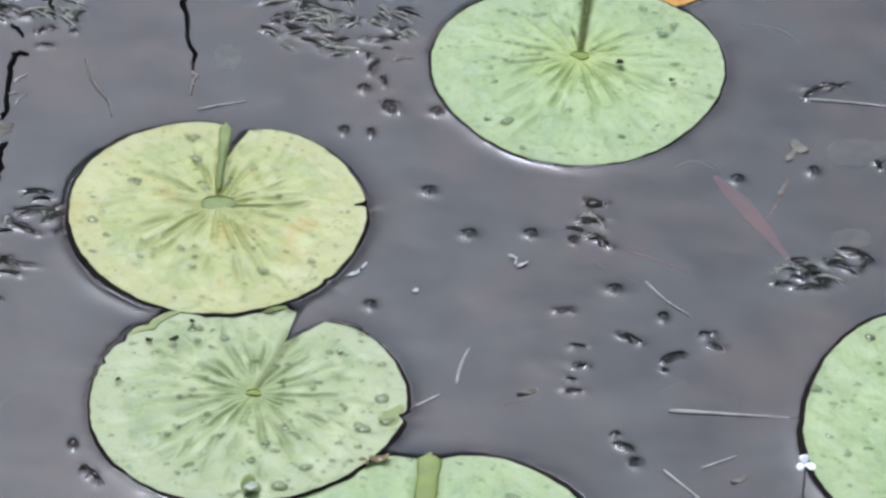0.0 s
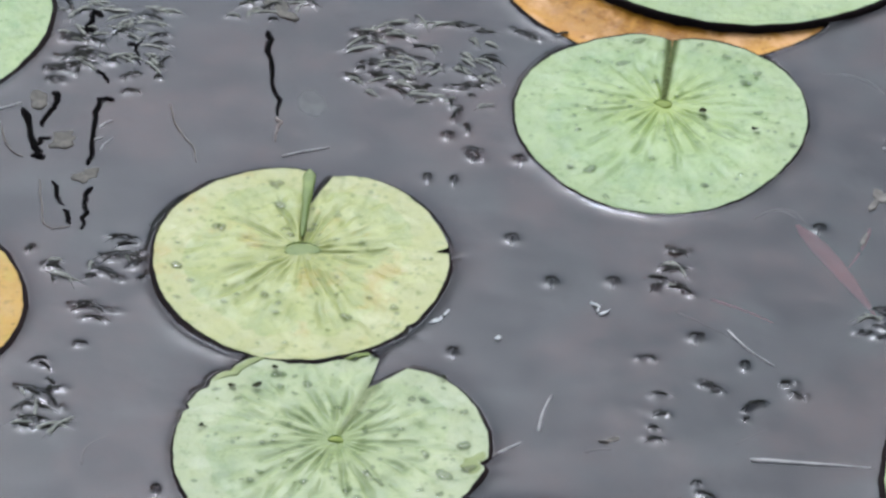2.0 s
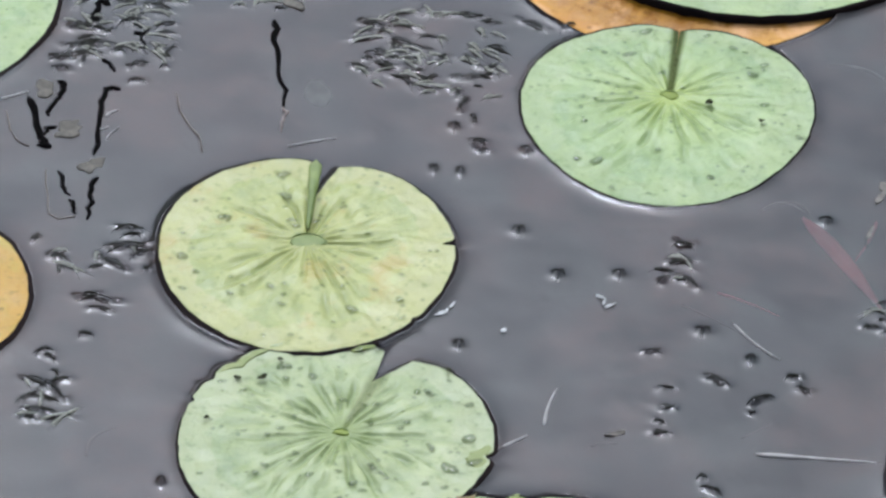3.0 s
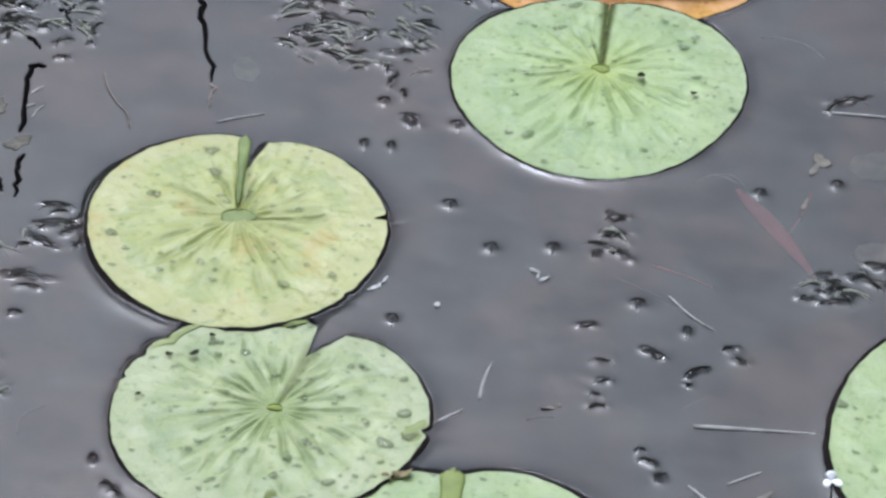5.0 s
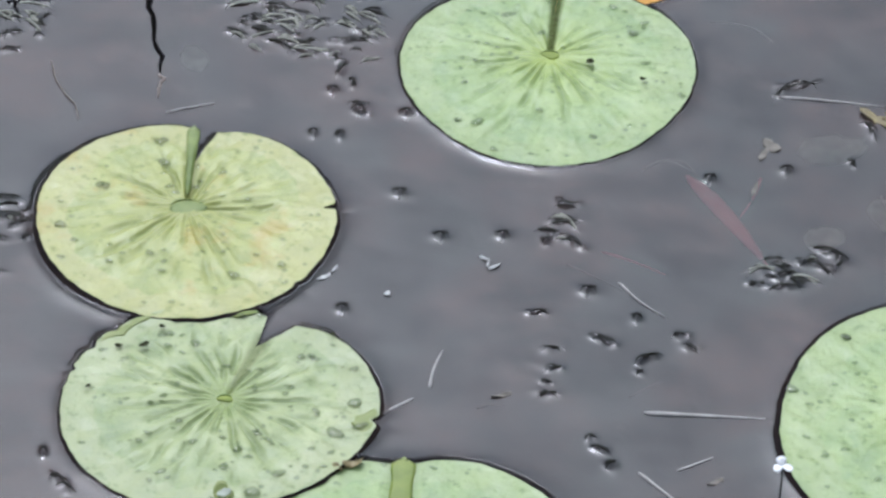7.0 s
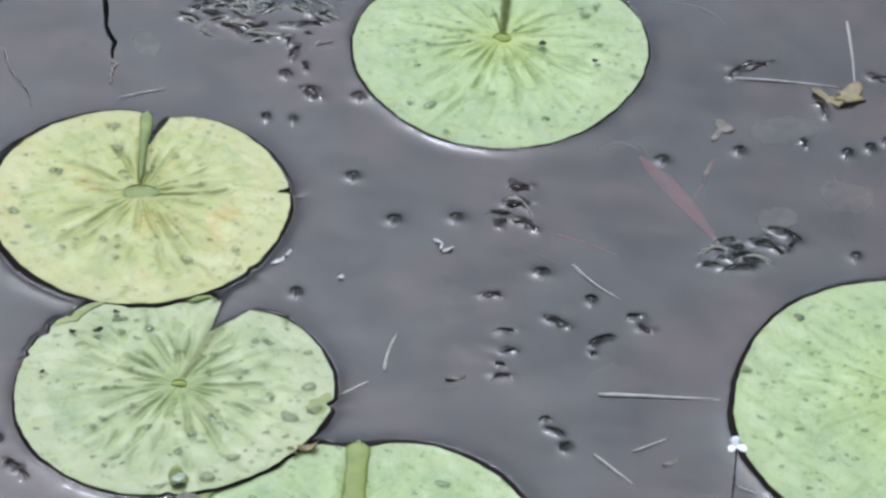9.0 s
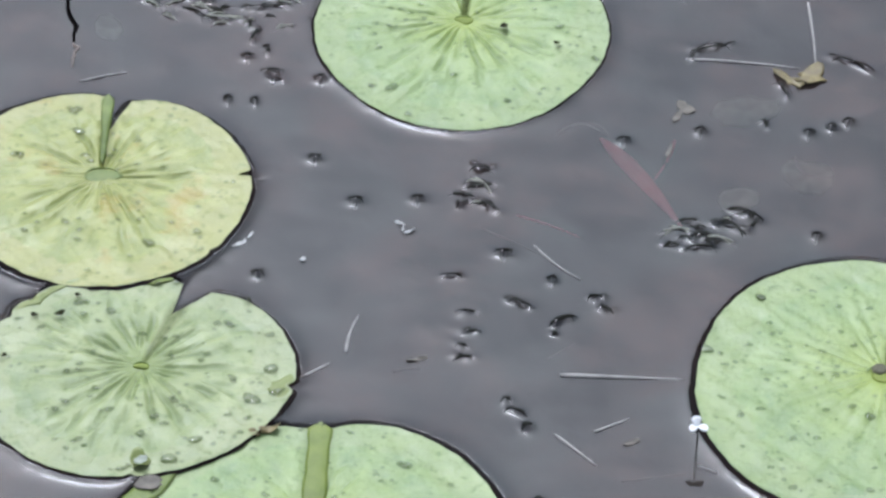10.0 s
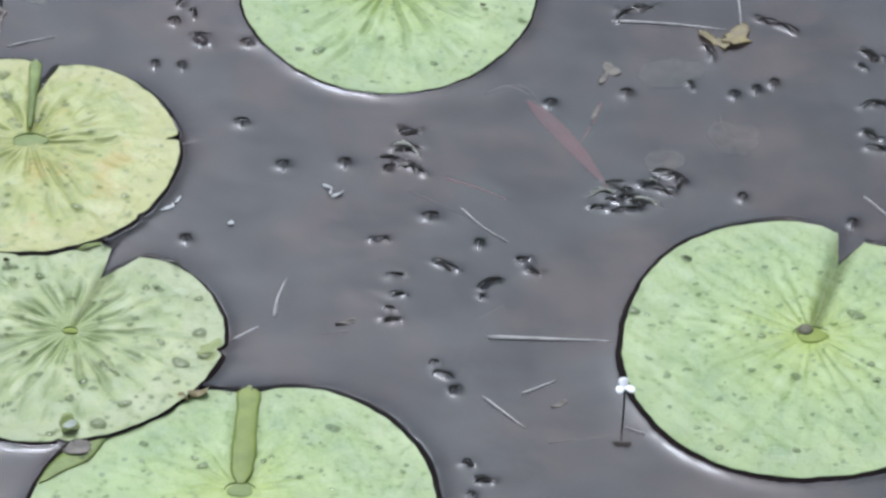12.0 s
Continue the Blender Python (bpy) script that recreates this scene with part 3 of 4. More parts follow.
# ---- lily pads ----
def pad_surface(p, rings, cols, cup, relief, drop=0.0, grow=0.0):
    """Polar grid of a pad, cut along its slit. Returns places (about the pad's centre), ring share and vein strength."""
    u = np.linspace(0.035, 1, rings) ** 0.92
    v = np.linspace(0, 1, cols)
    U, V = np.meshgrid(u, v, indexing="ij")
    hx, hy = p.hub[0] - p.x, p.hub[1] - p.y
    half = np.where(U > p.notch_from, p.notch * (np.maximum(U - p.notch_from, 0) / (1 - p.notch_from)) ** 1.1, 0.0) + 0.00006
    left, right = (np.arcsin(np.clip(half * share / (U * p.r), 0, 0.9)) for share in (p.split, 2 - p.split))
    TH = p.slit + left + V * (2 * np.pi - left - right)
    R = p.rim(TH) + (p.rim_shade_at(TH) if grow else 0.0)
    # the heart sits a little off the outline's centre
    X, Y = hx * (1 - U) + U * R * np.cos(TH), hy * (1 - U) + U * R * np.sin(TH)
    s = p.seed
    rng = np.random.RandomState(100 + s)
    # sunken veins that leave the heart like spokes and fork on the way, with the blade pillowed between them
    vein = np.zeros_like(U)
    count = 23
    for k in range(count):
        at = p.slit + 2 * np.pi * (k + 0.5 + rng.uniform(-0.28, 0.28)) / count
        fork, spread, wave, force = rng.uniform(0.30, 0.50), rng.uniform(0.10, 0.20), rng.uniform(-0.05, 0.05), rng.uniform(0.45, 1.0)
        for side in (-1, 1):
            mid = at + wave * np.sin(4 * U + k) + 0.012 * np.sin(23 * U + 3 * k) + side * spread * np.maximum(U - fork, 0)
            off = ((TH - mid + np.pi) % (2 * np.pi) - np.pi) * p.r * U
            breaks = np.clip(0.55 + 0.60 * np.sin(rng.uniform(8, 22) * U + rng.uniform(0, 6.3)), 0.15, 1)
            vein = np.maximum(vein, force * breaks * np.exp(-(off / (0.0012 + 0.0027 * U)) ** 2))
    strong = np.interp(U, [0.0, 0.08, 0.18, 0.45, 0.68, 0.86, 1.0], [0.0, 0.35, 0.95, 1.0, 0.6, 0.22, 0.05])
    vein = vein * strong * p.veined
    Z = p.z + relief * (0.25 * strong - vein) * 0.0017
    lumps = np.zeros_like(U)
    for k in range(10):
        lumps += np.sin(rng.uniform(-420, 420) * X + rng.uniform(-420, 420) * Y + rng.uniform(0, 6.3))
    Z += relief * 0.00009 * lumps * np.clip(7 - 7 * U, 0, 1)
    Z += cup * np.interp(U, [0, 0.1, 0.3, 0.9, 0.97, 1], [-0.0008, -0.0004, 0.0, 0.0, 0.0001, 0.0005])
    Z += 0.0004 * np.sin(2 * TH + s) * U ** 2 + 0.0003 * np.sin(5 * TH + 2 * s) * U ** 3 + 0.0003 * np.sin(X * 190 + s) * np.sin(Y * 170)
    # mask of the painted fold shade along the slit, with a slight real dip
    crease = np.zeros_like(U)
    if p.crease:
        w0, w1, reach, force = p.crease
        along = ((X - hx) * np.cos(p.slit) + (Y - hy) * np.sin(p.slit)) / p.r
        aside = np.abs(-(X - hx) * np.sin(p.slit) + (Y - hy) * np.cos(p.slit))
        wide = w0 + (w1 - w0) * np.clip(along / reach, 0, 1)
        near = np.clip(1.6 - 1.6 * aside / wide, 0, 1)
        crease = force * near * np.clip(along * 14, 0, 1) * np.clip((reach + 0.12 - along) * 9, 0, 1)
        Z -= 0.0009 * crease
    return np.stack([X, Y, Z - drop], -1), U, vein, crease


def grid_faces(rings, cols, flip=False):
    faces = []
    for i in range(rings - 1):
        for k in range(cols - 1):
            a = i * cols + k
            q = (a, a + cols, a + cols + 1, a + 1)
            faces.append(q[::-1] if flip else q)
    return faces


def edge_fold(thing, p, at, span, deep, skin):
    """A piece of the margin, curled back over the blade."""
    around, across, verts, faces = 22, 6, [], []
    for i in range(around):
        f = i / (around - 1)
        th = radians(at + span * (f - 0.5))
        reach = deep * (math.sin(math.pi * f) ** 0.6) * (1 + 0.22 * math.sin(7 * f + at)) + 0.0003
        for j in range(across):
            g = j / (across - 1)
            r = float(p.rim(th)) - reach * g + 0.0004
            verts.append((r * math.cos(th), r * math.sin(th), p.z + 0.0003 + 0.0004 * math.sin(math.pi * min(g, 0.75)) * math.sin(math.pi * f)))
    n = len(verts)
    verts += [(x, y, z - 0.0005) for x, y, z in verts]
    for i in range(around - 1):
        for j in range(across - 1):
            m = i * across + j
            faces += [(m, m + 1, m + across + 1, m + across), (n + m, n + m + across, n + m + across + 1, n + m + 1)]
        m = i * across
        faces += [(m, m + across, n + m + across, n + m), (m + across - 1, n + m + across - 1, n + m + 2 * across - 1, m + 2 * across - 1)]
    mesh_object("folded_edge", verts, faces, skin, thing, label="yellow-green margin curled back")


def lily_pad(p, skin, label, tilt=(0, 0), hub_size=0.006, hub_skin=HUB, fold=None, fold_skin=FOLD, scar=0.0, edges=()):
    """A floating leaf: waxy blade, dark underside grown past it as a rim of painted edge shade, heart where the stalk
    joins, folded lip of the slit.
    """
    thing = holder("lily_pad", p.x, p.y)
    thing.rotation_euler = (radians(tilt[0]), radians(tilt[1]), 0)
    tagged(thing, label, "lily pad", "lily pads on the pond")
    rings, cols = 60, 640
    P, U, vein, crease = pad_surface(p, rings, cols, 1.0, 1.1)
    verts = list(P.reshape(-1, 3))
    faces = grid_faces(rings, cols)
    heart = Vector((p.hub[0] - p.x, p.hub[1] - p.y, p.z - 0.0012))
    verts.append(tuple(heart))
    faces += [(len(verts) - 1, k, k + 1) for k in range(cols - 1)]
    blade = mesh_object("blade", verts, faces, skin, thing)
    for name, values, last in (("rad", U, 0.0), ("vein", vein, 0.0), ("crease", crease, 0.0)):
        layer = blade.data.attributes.new(name, "FLOAT", "POINT")
        layer.data.foreach_set("value", np.append(values.ravel(), last).astype(np.float32))
    TH = np.arctan2(P[..., 1] - heart.y, P[..., 0] - heart.x)
    ray = np.stack([np.cos(TH) * 5.4, np.sin(TH) * 5.4, U * 2.4 + 5.0 * p.seed], -1).reshape(-1, 3)
    layer = blade.data.attributes.new("ray", "FLOAT_VECTOR", "POINT")
    layer.data.foreach_set("vector", np.vstack([ray, ray[:1]]).astype(np.float32).ravel())
    # underside and cut edge, widened past the blade to paint its dark outline of shade
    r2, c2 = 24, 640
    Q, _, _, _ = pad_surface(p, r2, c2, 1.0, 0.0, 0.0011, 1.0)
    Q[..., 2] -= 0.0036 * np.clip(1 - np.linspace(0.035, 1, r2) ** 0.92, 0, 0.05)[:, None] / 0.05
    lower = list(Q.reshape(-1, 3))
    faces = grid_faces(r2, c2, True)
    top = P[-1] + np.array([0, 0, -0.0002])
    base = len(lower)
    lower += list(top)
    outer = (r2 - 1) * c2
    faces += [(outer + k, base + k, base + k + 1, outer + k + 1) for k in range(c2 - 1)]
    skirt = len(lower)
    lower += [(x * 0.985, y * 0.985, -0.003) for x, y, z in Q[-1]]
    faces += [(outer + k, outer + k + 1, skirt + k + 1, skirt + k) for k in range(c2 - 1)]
    mesh_object("underside", lower, faces, UNDER_AND_RIM_SHADE, thing, label="dark purplish underside, with an outer rim standing for edge shade")
    # the heart: a low, dished knob
    bm = bmesh.new()
    bmesh.ops.create_uvsphere(bm, u_segments=20, v_segments=10, radius=1.0)
    for v in bm.verts:
        dish = 0.6 if v.co.z > 0.55 else 1.0
        wob = 1 + 0.16 * math.sin(2 * math.atan2(v.co.y, v.co.x) + p.seed) + 0.10 * math.sin(3 * math.atan2(v.co.y, v.co.x) + 2 * p.seed)
        v.co = Vector((v.co.x * wob * hub_size * 1.5, v.co.y * wob * hub_size * 0.95, v.co.z * 0.0016 * dish)) + heart + Vector((0, 0, 0.0006))
    part("heart", bm, hub_skin, thing, "dished heart of the leaf")
    if scar:
        # stub where the stalk joins
        bm = bmesh.new()
        bmesh.ops.create_icosphere(bm, subdivisions=3, radius=1.0)
        for v in bm.verts:
            n = 1 + 0.22 * noise.noise(v.co * 1.7 + Vector((p.seed, 0, 0)))
            v.co = Vector((v.co.x * scar * n, v.co.y * scar * n, v.co.z * scar * 0.5 * n)) + heart + Vector((-hub_size * 0.45, hub_size * 0.5, 0.0012))
        part("stalk_scar", bm, SCAR, thing, "rough grey-brown scar of the stalk")
    for at, span, deep, fold_back in edges:
        edge_fold(thing, p, at, span, deep, fold_back)
    # dark collar round the heart
    loop = [(heart.x + hub_size * 1.55 * math.cos(a), heart.y + hub_size * 1.05 * math.sin(a), heart.z + 0.0012) for a in np.linspace(0.1, 3.3, 28)]
    v, f = tube(loop, [0.0005 * (0.3 + 0.7 * math.sin(math.pi * k / 27)) for k in range(28)], 6)
    mesh_object("collar", v, f, FOLD, thing, label="dark thin collar round the heart")
    if fold:
        # the lip: one side of the slit, arched up along it
        start, stop, w0, w1, high, off, end = fold
        verts, across, along = [], 9, 15
        for i in range(along):
            f = i / (along - 1)
            r = (start + (stop - start) * f) * p.r
            w = (w0 + (w1 - w0) * f) * (1 + 0.06 * math.sin(9 * f + p.seed) + 0.05 * math.sin(23 * f)) * min(1, 0.1 + (1 - f) * end) * min(1, 0.3 + 6 * f)
            cx, cy = heart.x + r * math.cos(p.slit), heart.y + r * math.sin(p.slit)
            nx, ny = -math.sin(p.slit), math.cos(p.slit)
            rise = high * math.sin(math.pi * min(0.12 + f, 0.9))
            for j in range(across):
                g = j / (across - 1) * 2 - 1
                q = g * w - off * (0.4 + 0.9 * f)
                arch = (1 - abs(g) ** 2.2) * rise
                verts.append((cx + q * nx, cy + q * ny, p.z + 0.0006 + arch + (0.25 * rise if g > 0.5 else 0)))
        n = len(verts)
        verts += [(x, y, z - 0.0011) for x, y, z in verts]
        faces = []
        for i in range(along - 1):
            for j in range(across - 1):
                m = i * across + j
                faces += [(m, m + across, m + across + 1, m + 1), (n + m, n + m + 1, n + m + across + 1, n + m + across)]
            m = i * across
            faces += [(m, n + m, n + m + across, m + across), (m + across - 1, m + 2 * across - 1, n + m + 2 * across - 1, n + m + across - 1)]
        mesh_object("folded_lip", verts, faces, fold_skin, thing, label="rolled green lip of the slit")
    return thing


def droplets(p, count, seed, sizes=(0.0010, 0.0027)):
    """Beads of rain lying on a pad, one object."""
    rng = random.Random(seed)
    pieces = []
    for k in range(count):
        a, u = rng.uniform(0, 2 * math.pi), math.sqrt(rng.uniform(0.05, 0.9))
        s = rng.uniform(*sizes) * (1.7 if rng.random() < 0.16 else 1.0)
        cx, cy = p.x + u * p.r * math.cos(a), p.y + u * p.r * math.sin(a)
        verts, faces = [], []
        el, turn = rng.uniform(0.7, 1.5), rng.uniform(0, 3.14)
        for i in range(4):
            f = i / 4
            for j in range(12):
                b = 2 * math.pi * j / 12
                wob = 1 + 0.15 * math.sin(2 * b + turn * 3) + 0.1 * math.sin(3 * b + turn)
                x, y = s * el * wob * math.cos(b) * math.cos(f * 1.57), s * wob * math.sin(b) * math.cos(f * 1.57)
                verts.append(Vector((cx + x * math.cos(turn) - y * math.sin(turn), cy + x * math.sin(turn) + y * math.cos(turn), p.z + 0.0002 + s * 0.30 * math.sin(f * 1.57))))
        verts.append(Vector((cx, cy, p.z + 0.0002 + s * 0.30)))
        for i in range(3):
            for j in range(12):
                m, q = i * 12 + j, i * 12 + (j + 1) % 12
                faces.append((m, q, q + 12, m + 12))
        faces += [(36 + j, 36 + (j + 1) % 12, 48) for j in range(12)]
        pieces.append((verts, faces))
    v, f = joined(pieces)
    ob = mesh_object("water_droplets", v, f, DROP)
    return tagged(ob, "clear rain droplets beaded on a lily pad", "water droplets", kind="stuff")


# ---- floating and sunken litter ----
def weed_tip(x, y, w):
    """A single blunt tip of waterweed that just breaks the surface: a stub with a bent leaf on it, blackened to stand
    for the crest's dark reflection.
    """
    rng = random.Random(int((x + 1) * 9000 + (y + 1) * 700))
    s = w * 0.001
    lean = rng.uniform(-0.3, 0.3)
    stub = tube([(-0.05 * s, 0, -0.006), (0, 0.0004, 0.0016), (0.10 * s * lean, 0.0010, 0.0036)], [s * 0.13, s * 0.12, s * 0.05], 8)
    pts = [(s * f * 0.42, 0.0012 - 0.0016 * f * f + 0.0006 * lean * f, 0.0035 - 0.0038 * f * f) for f in (-1, -0.5, 0, 0.5, 1)]
    v, f = joined([stub, leaf_blade(pts, [0.0003, 0.0008, 0.0011, 0.0008, 0.0003], 0.0004, 0.2)])
    ob = mesh_object("waterweed_tip", v, f, BUBBLE_DARK)
    ob.location = (x, y, 0)
    return tagged(ob, "dark tip of waterweed just breaking the water", "waterweed", "weed tips at the surface")


def weed_sprig(x, y, length, turn, high, seed, skin, label):
    """A few narrow leaves that lie along the surface and dip under it at their ends. The near-black ones also stand for
    the crest's dark reflection.
    """
    rng = random.Random(seed)
    thing = holder("waterweed_sprig", x, y, 0.0, turn)
    tagged(thing, label, "waterweed", "sprigs of weed at the surface")
    half, top = length * 0.0005, 0.0026 * high
    for k in range(3):
        l = half * (1.0, 0.62, 0.5)[k] * rng.uniform(0.85, 1.1)
        a = radians((0, 24, -30)[k] + rng.uniform(-12, 12))
        ox, oy = ((0, 0), (-0.3 * half, 0.0011), (0.35 * half, 0.0003))[k]
        bow = rng.uniform(-0.18, 0.18) * l
        pts = [(ox + l * f * math.cos(a) - bow * (1 - f * f) * math.sin(a), oy + l * f * math.sin(a) + bow * (1 - f * f), top + 0.0003 - (top + 0.0020) * abs(f) ** 2.5 - 0.0004 * k) for f in (-1, -0.6, -0.2, 0.2, 0.6, 1)]
        w = rng.uniform(0.0005, 0.0009) * (1.0 if k == 0 else 0.75) * (1.15 if skin is WEED_PALE else 1.0)
        v, f = leaf_blade(pts, [w * 0.3, w * 0.9, w, w * 0.95, w * 0.7, w * 0.2], 0.0004, 0.2)
        mesh_object("leaf", v, f, skin, thing)
    return thing


def straw(name, a, b, width, skin, label, category, z=0.001, sag=0.0, tip=0.35, bend=0.0):
    """A fallen needle or grass blade from a to b, with a slight curve and a thicker butt."""
    (x0, y0), (x1, y1) = a, b
    n = Vector((-(y1 - y0), x1 - x0, 0)) * bend
    pts, wid = [], []
    for k in range(9):
        f = k / 8
        pts.append(Vector((x0 + (x1 - x0) * f, y0 + (y1 - y0) * f, z - sag * f)) + n * math.sin(math.pi * f))
        wid.append(width * (1 - (1 - tip) * f) * (1.0 if 0 < k < 8 else 0.6))
    v, f = tube(pts, wid, 7)
    v = [Vector((q.x, q.y, (q.z - z + sag * 0.5) * 0.6 + z - sag * 0.5)) for q in v]
    return tagged(mesh_object(name, v, f, skin), label, category, "fallen straws on the pond")


def flake(name, x, y, w, l, turn, skin, label, category, z=0.0008, seed=0, curl=0.15, ragged=1.0):
    """A small ragged, curled flake of leaf."""
    rng = random.Random(seed)
    n, rings = 18, 4
    edge = [1 + ragged * (0.18 * math.sin(4 * math.pi * k / n + seed) + rng.uniform(-0.2, 0.2)) for k in range(n)]
    top, faces = [(0, 0, 0)], []
    for i in range(1, rings + 1):
        f = i / rings
        for k in range(n):
            a = 2 * math.pi * k / n
            px, py = w * f * edge[k] * math.cos(a), l * f * edge[k] * math.sin(a)
            top.append((px, py, curl * w * f * f * (0.5 + math.sin(a * 2 + seed)) * 0.7))
    for k in range(n):
        faces.append((0, 1 + k, 1 + (k + 1) % n))
    for i in range(rings - 1):
        for k in range(n):
            m, q = 1 + i * n + k, 1 + i * n + (k + 1) % n
            faces.append((m, m + n, q + n, q))
    c = len(top)
    verts = top + [(px, py, pz - 0.0005) for px, py, pz in top]
    faces += [tuple(i + c for i in face[::-1]) for face in faces]
    o = 1 + (rings - 1) * n
    faces += [(o + k, o + k + c, o + (k + 1) % n + c, o + (k + 1) % n) for k in range(n)]
    ob = mesh_object(name, verts, faces, skin)
    ob.matrix_world = pose(x, y, z, 0, 0, turn)
    return tagged(ob, label, category)


build_ground()
build_far_wood()
build_water()

# ---- the pads ----
lily_pad(PADS["yellowing"], YELLOWING, "yellowing green lily pad with a split at its far side", (0.6, 0), 0.0072, HUB, (0.12, 0.86, 0.0018, 0.0044, 0.0018, -0.0036, 12), LIP)
lily_pad(PADS["notched"], PALE, "pale green lily pad with an open notch, beaded with rain", (0, 0), 0.0030, HUB_YELLOW, edges=((86, 17, 0.010, FOLD_BRIGHT), (128, 34, 0.006, FOLD_YELLOW), (-7, 16, 0.014, FOLD_YELLOW)))
lily_pad(PADS["round"], MINT, "round mint green lily pad with a dark closed slit", (0, 0), 0.0042, HUB_YELLOW)
lily_pad(PADS["large"], MINT, "large mint green lily pad with yellow-green heart", (0, 0), 0.0075, HUB_YELLOW, scar=0.0050)
lily_pad(PADS["creased"], MINT, "mint green lily pad with a raised green crease", (0, 0), 0.006, HUB, (0.04, 0.77, 0.0072, 0.0072, 0.0011, 0.0, 14), FOLD_BRIGHT, edges=((148, 38, 0.014, LIP),))
lily_pad(PADS["high"], MINT, "broad green lily pad lying over an orange one", (0, 0), 0.008)
lily_pad(PADS["orange"], ORANGE, "withered orange lily pad under green ones", (0, 0), 0.007)
lily_pad(PADS["corner"], MINT, "green lily pad near dead stems", (0, 0), 0.006)
lily_pad(PADS["turning"], TURNING, "lily pad turning orange at its margin", (0, 0), 0.006)

for key, count, seed in (("yellowing", 46, 3), ("notched", 90, 4), ("round", 50, 5), ("large", 90, 6), ("creased", 80, 7), ("corner", 30, 8)):
    droplets(PADS[key], count, seed)

# ---- weed ----
for x, y, w in TIPS:
    weed_tip(x, y, w)
for k, (x, y, l, turn, h) in enumerate(SPRIGS):
    weed_sprig(x, y, l, turn, h, 40 + k, WEED, "dark sprig of waterweed lying at the water surface")
for k, (x, y, l, turn, h) in enumerate(BED):
    pale = k % 3 != 0
    weed_sprig(x, y, l, turn, h, 240 + k, WEED_PALE if pale else WEED, "pale grey-green sprig of waterweed at the surface" if pale else "dark sprig of waterweed in a loose bed at the surface")

# ---- straws and needles ----
FLOATING = [
    ((0.175, -0.153), (0.182, -0.117), 0.0014, 0.04), ((0.144, -0.181), (0.165, -0.164), 0.0015, 0.0), ((0.305, -0.226), (0.330, -0.254), 0.0013, 0.0), ((0.329, -0.223), (0.351, -0.210), 0.0011, 0.0),
    ((0.400, 0.163), (0.478, 0.155), 0.0014, 0.02), ((0.488, 0.232), (0.489, 0.157), 0.0012, 0.01), ((0.294, -0.043), (0.324, -0.077), 0.0010, -0.05), ((0.558, -0.024), (0.575, -0.048), 0.0012, 0.0),
    ((-0.012, 0.1215), (0.020, 0.1335), 0.0010, 0.03), ((-0.1400, 0.1445), (-0.1325, 0.1530), 0.0013, 0.1), ((-0.1440, 0.1290), (-0.1365, 0.1335), 0.0013, 0.0), ((-0.2150, 0.1590), (-0.1975, 0.1690), 0.0012, 0.0), ((-0.1365, 0.1185), (-0.1290, 0.1330), 0.0008, 0.1), ((0.403, -0.258), (0.392, -0.252), 0.0012, 0.0),
]
for a, b, w, bend in FLOATING:
    straw("straw", a, b, w, STRAW, "pale fallen straw floating on the water", "straw", 0.0004, 0.0, 0.5, bend)
straw("straw", (0.309, -0.170), (0.388, -0.172), 0.0022, STRAW, "long pale straw with a flattened end, floating beside a pad", "straw", 0.0003, 0.0, 0.22)
SUNKEN = [
    ((0.383, 0.050), (0.388, 0.070), 0.0012, 0.1), ((0.322, 0.093), (0.346, 0.082), 0.0011, 0.3), ((0.360, 0.255), (0.402, 0.238), 0.0012, 0.15), ((0.205, -0.165), (0.222, -0.160), 0.0012, 0.1),
    ((0.300, -0.150), (0.320, -0.132), 0.0006, 0.0), ((0.260, -0.020), (0.300, -0.046), 0.0007, 0.02), ((-0.110, -0.200), (-0.095, -0.170), 0.0010, 0.2), ((0.345, -0.262), (0.385, -0.252), 0.0008, 0.0),
]
for a, b, w, bend in SUNKEN:
    straw("sunken_straw", a, b, w, DULL_STRAW, "dull straw lying just under the water", "straw", -0.0045, 0.002, 0.5, bend)

# ---- the pink blade under water ----
pts = [(0.3405 + 0.051 * f, 0.0800 - 0.087 * f + 0.004 * math.sin(math.pi * f), -0.006 - 0.004 * f) for f in (0, 0.12, 0.3, 0.5, 0.7, 0.88, 1.0)]
v, f = leaf_blade(pts, [0.0010, 0.0042, 0.0062, 0.0060, 0.0046, 0.0024, 0.0006], 0.0006, 0.12)
tagged(mesh_object("sunken_leaf", v, f, PINK), "narrow pinkish leaf lying under the water", "leaf")
straw("sunken_straw", (0.3899, 0.0776), (0.3744, 0.0355), 0.0013, PINK, "pale pinkish blade under the water beside a leaf", "straw", -0.004, 0.002, 0.3, 0.04)
straw("sunken_straw", (0.2837, -0.0039), (0.3245, -0.0236), 0.0011, PINK, "faint pinkish blade under the water", "straw", -0.006, 0.002, 0.3, 0.03)
straw("sunken_straw", (0.4690, 0.0590), (0.4930, 0.0370), 0.0008, STRAW, "thin pale arc at the edge of a sunken leaf", "straw", -0.001, 0.0, 0.6, -0.30)
straw("sunken_straw", (0.3118, 0.0813), (0.3423, 0.0834), 0.0010, STRAW, "thin pale curled straw under the water", "straw", -0.003, 0.001, 0.5, 0.33)
straw("sunken_straw", (0.3721, 0.2515), (0.4034, 0.2301), 0.0013, STRAW, "pale curved straw under the water", "straw", -0.002, 0.001, 0.4, 0.14)

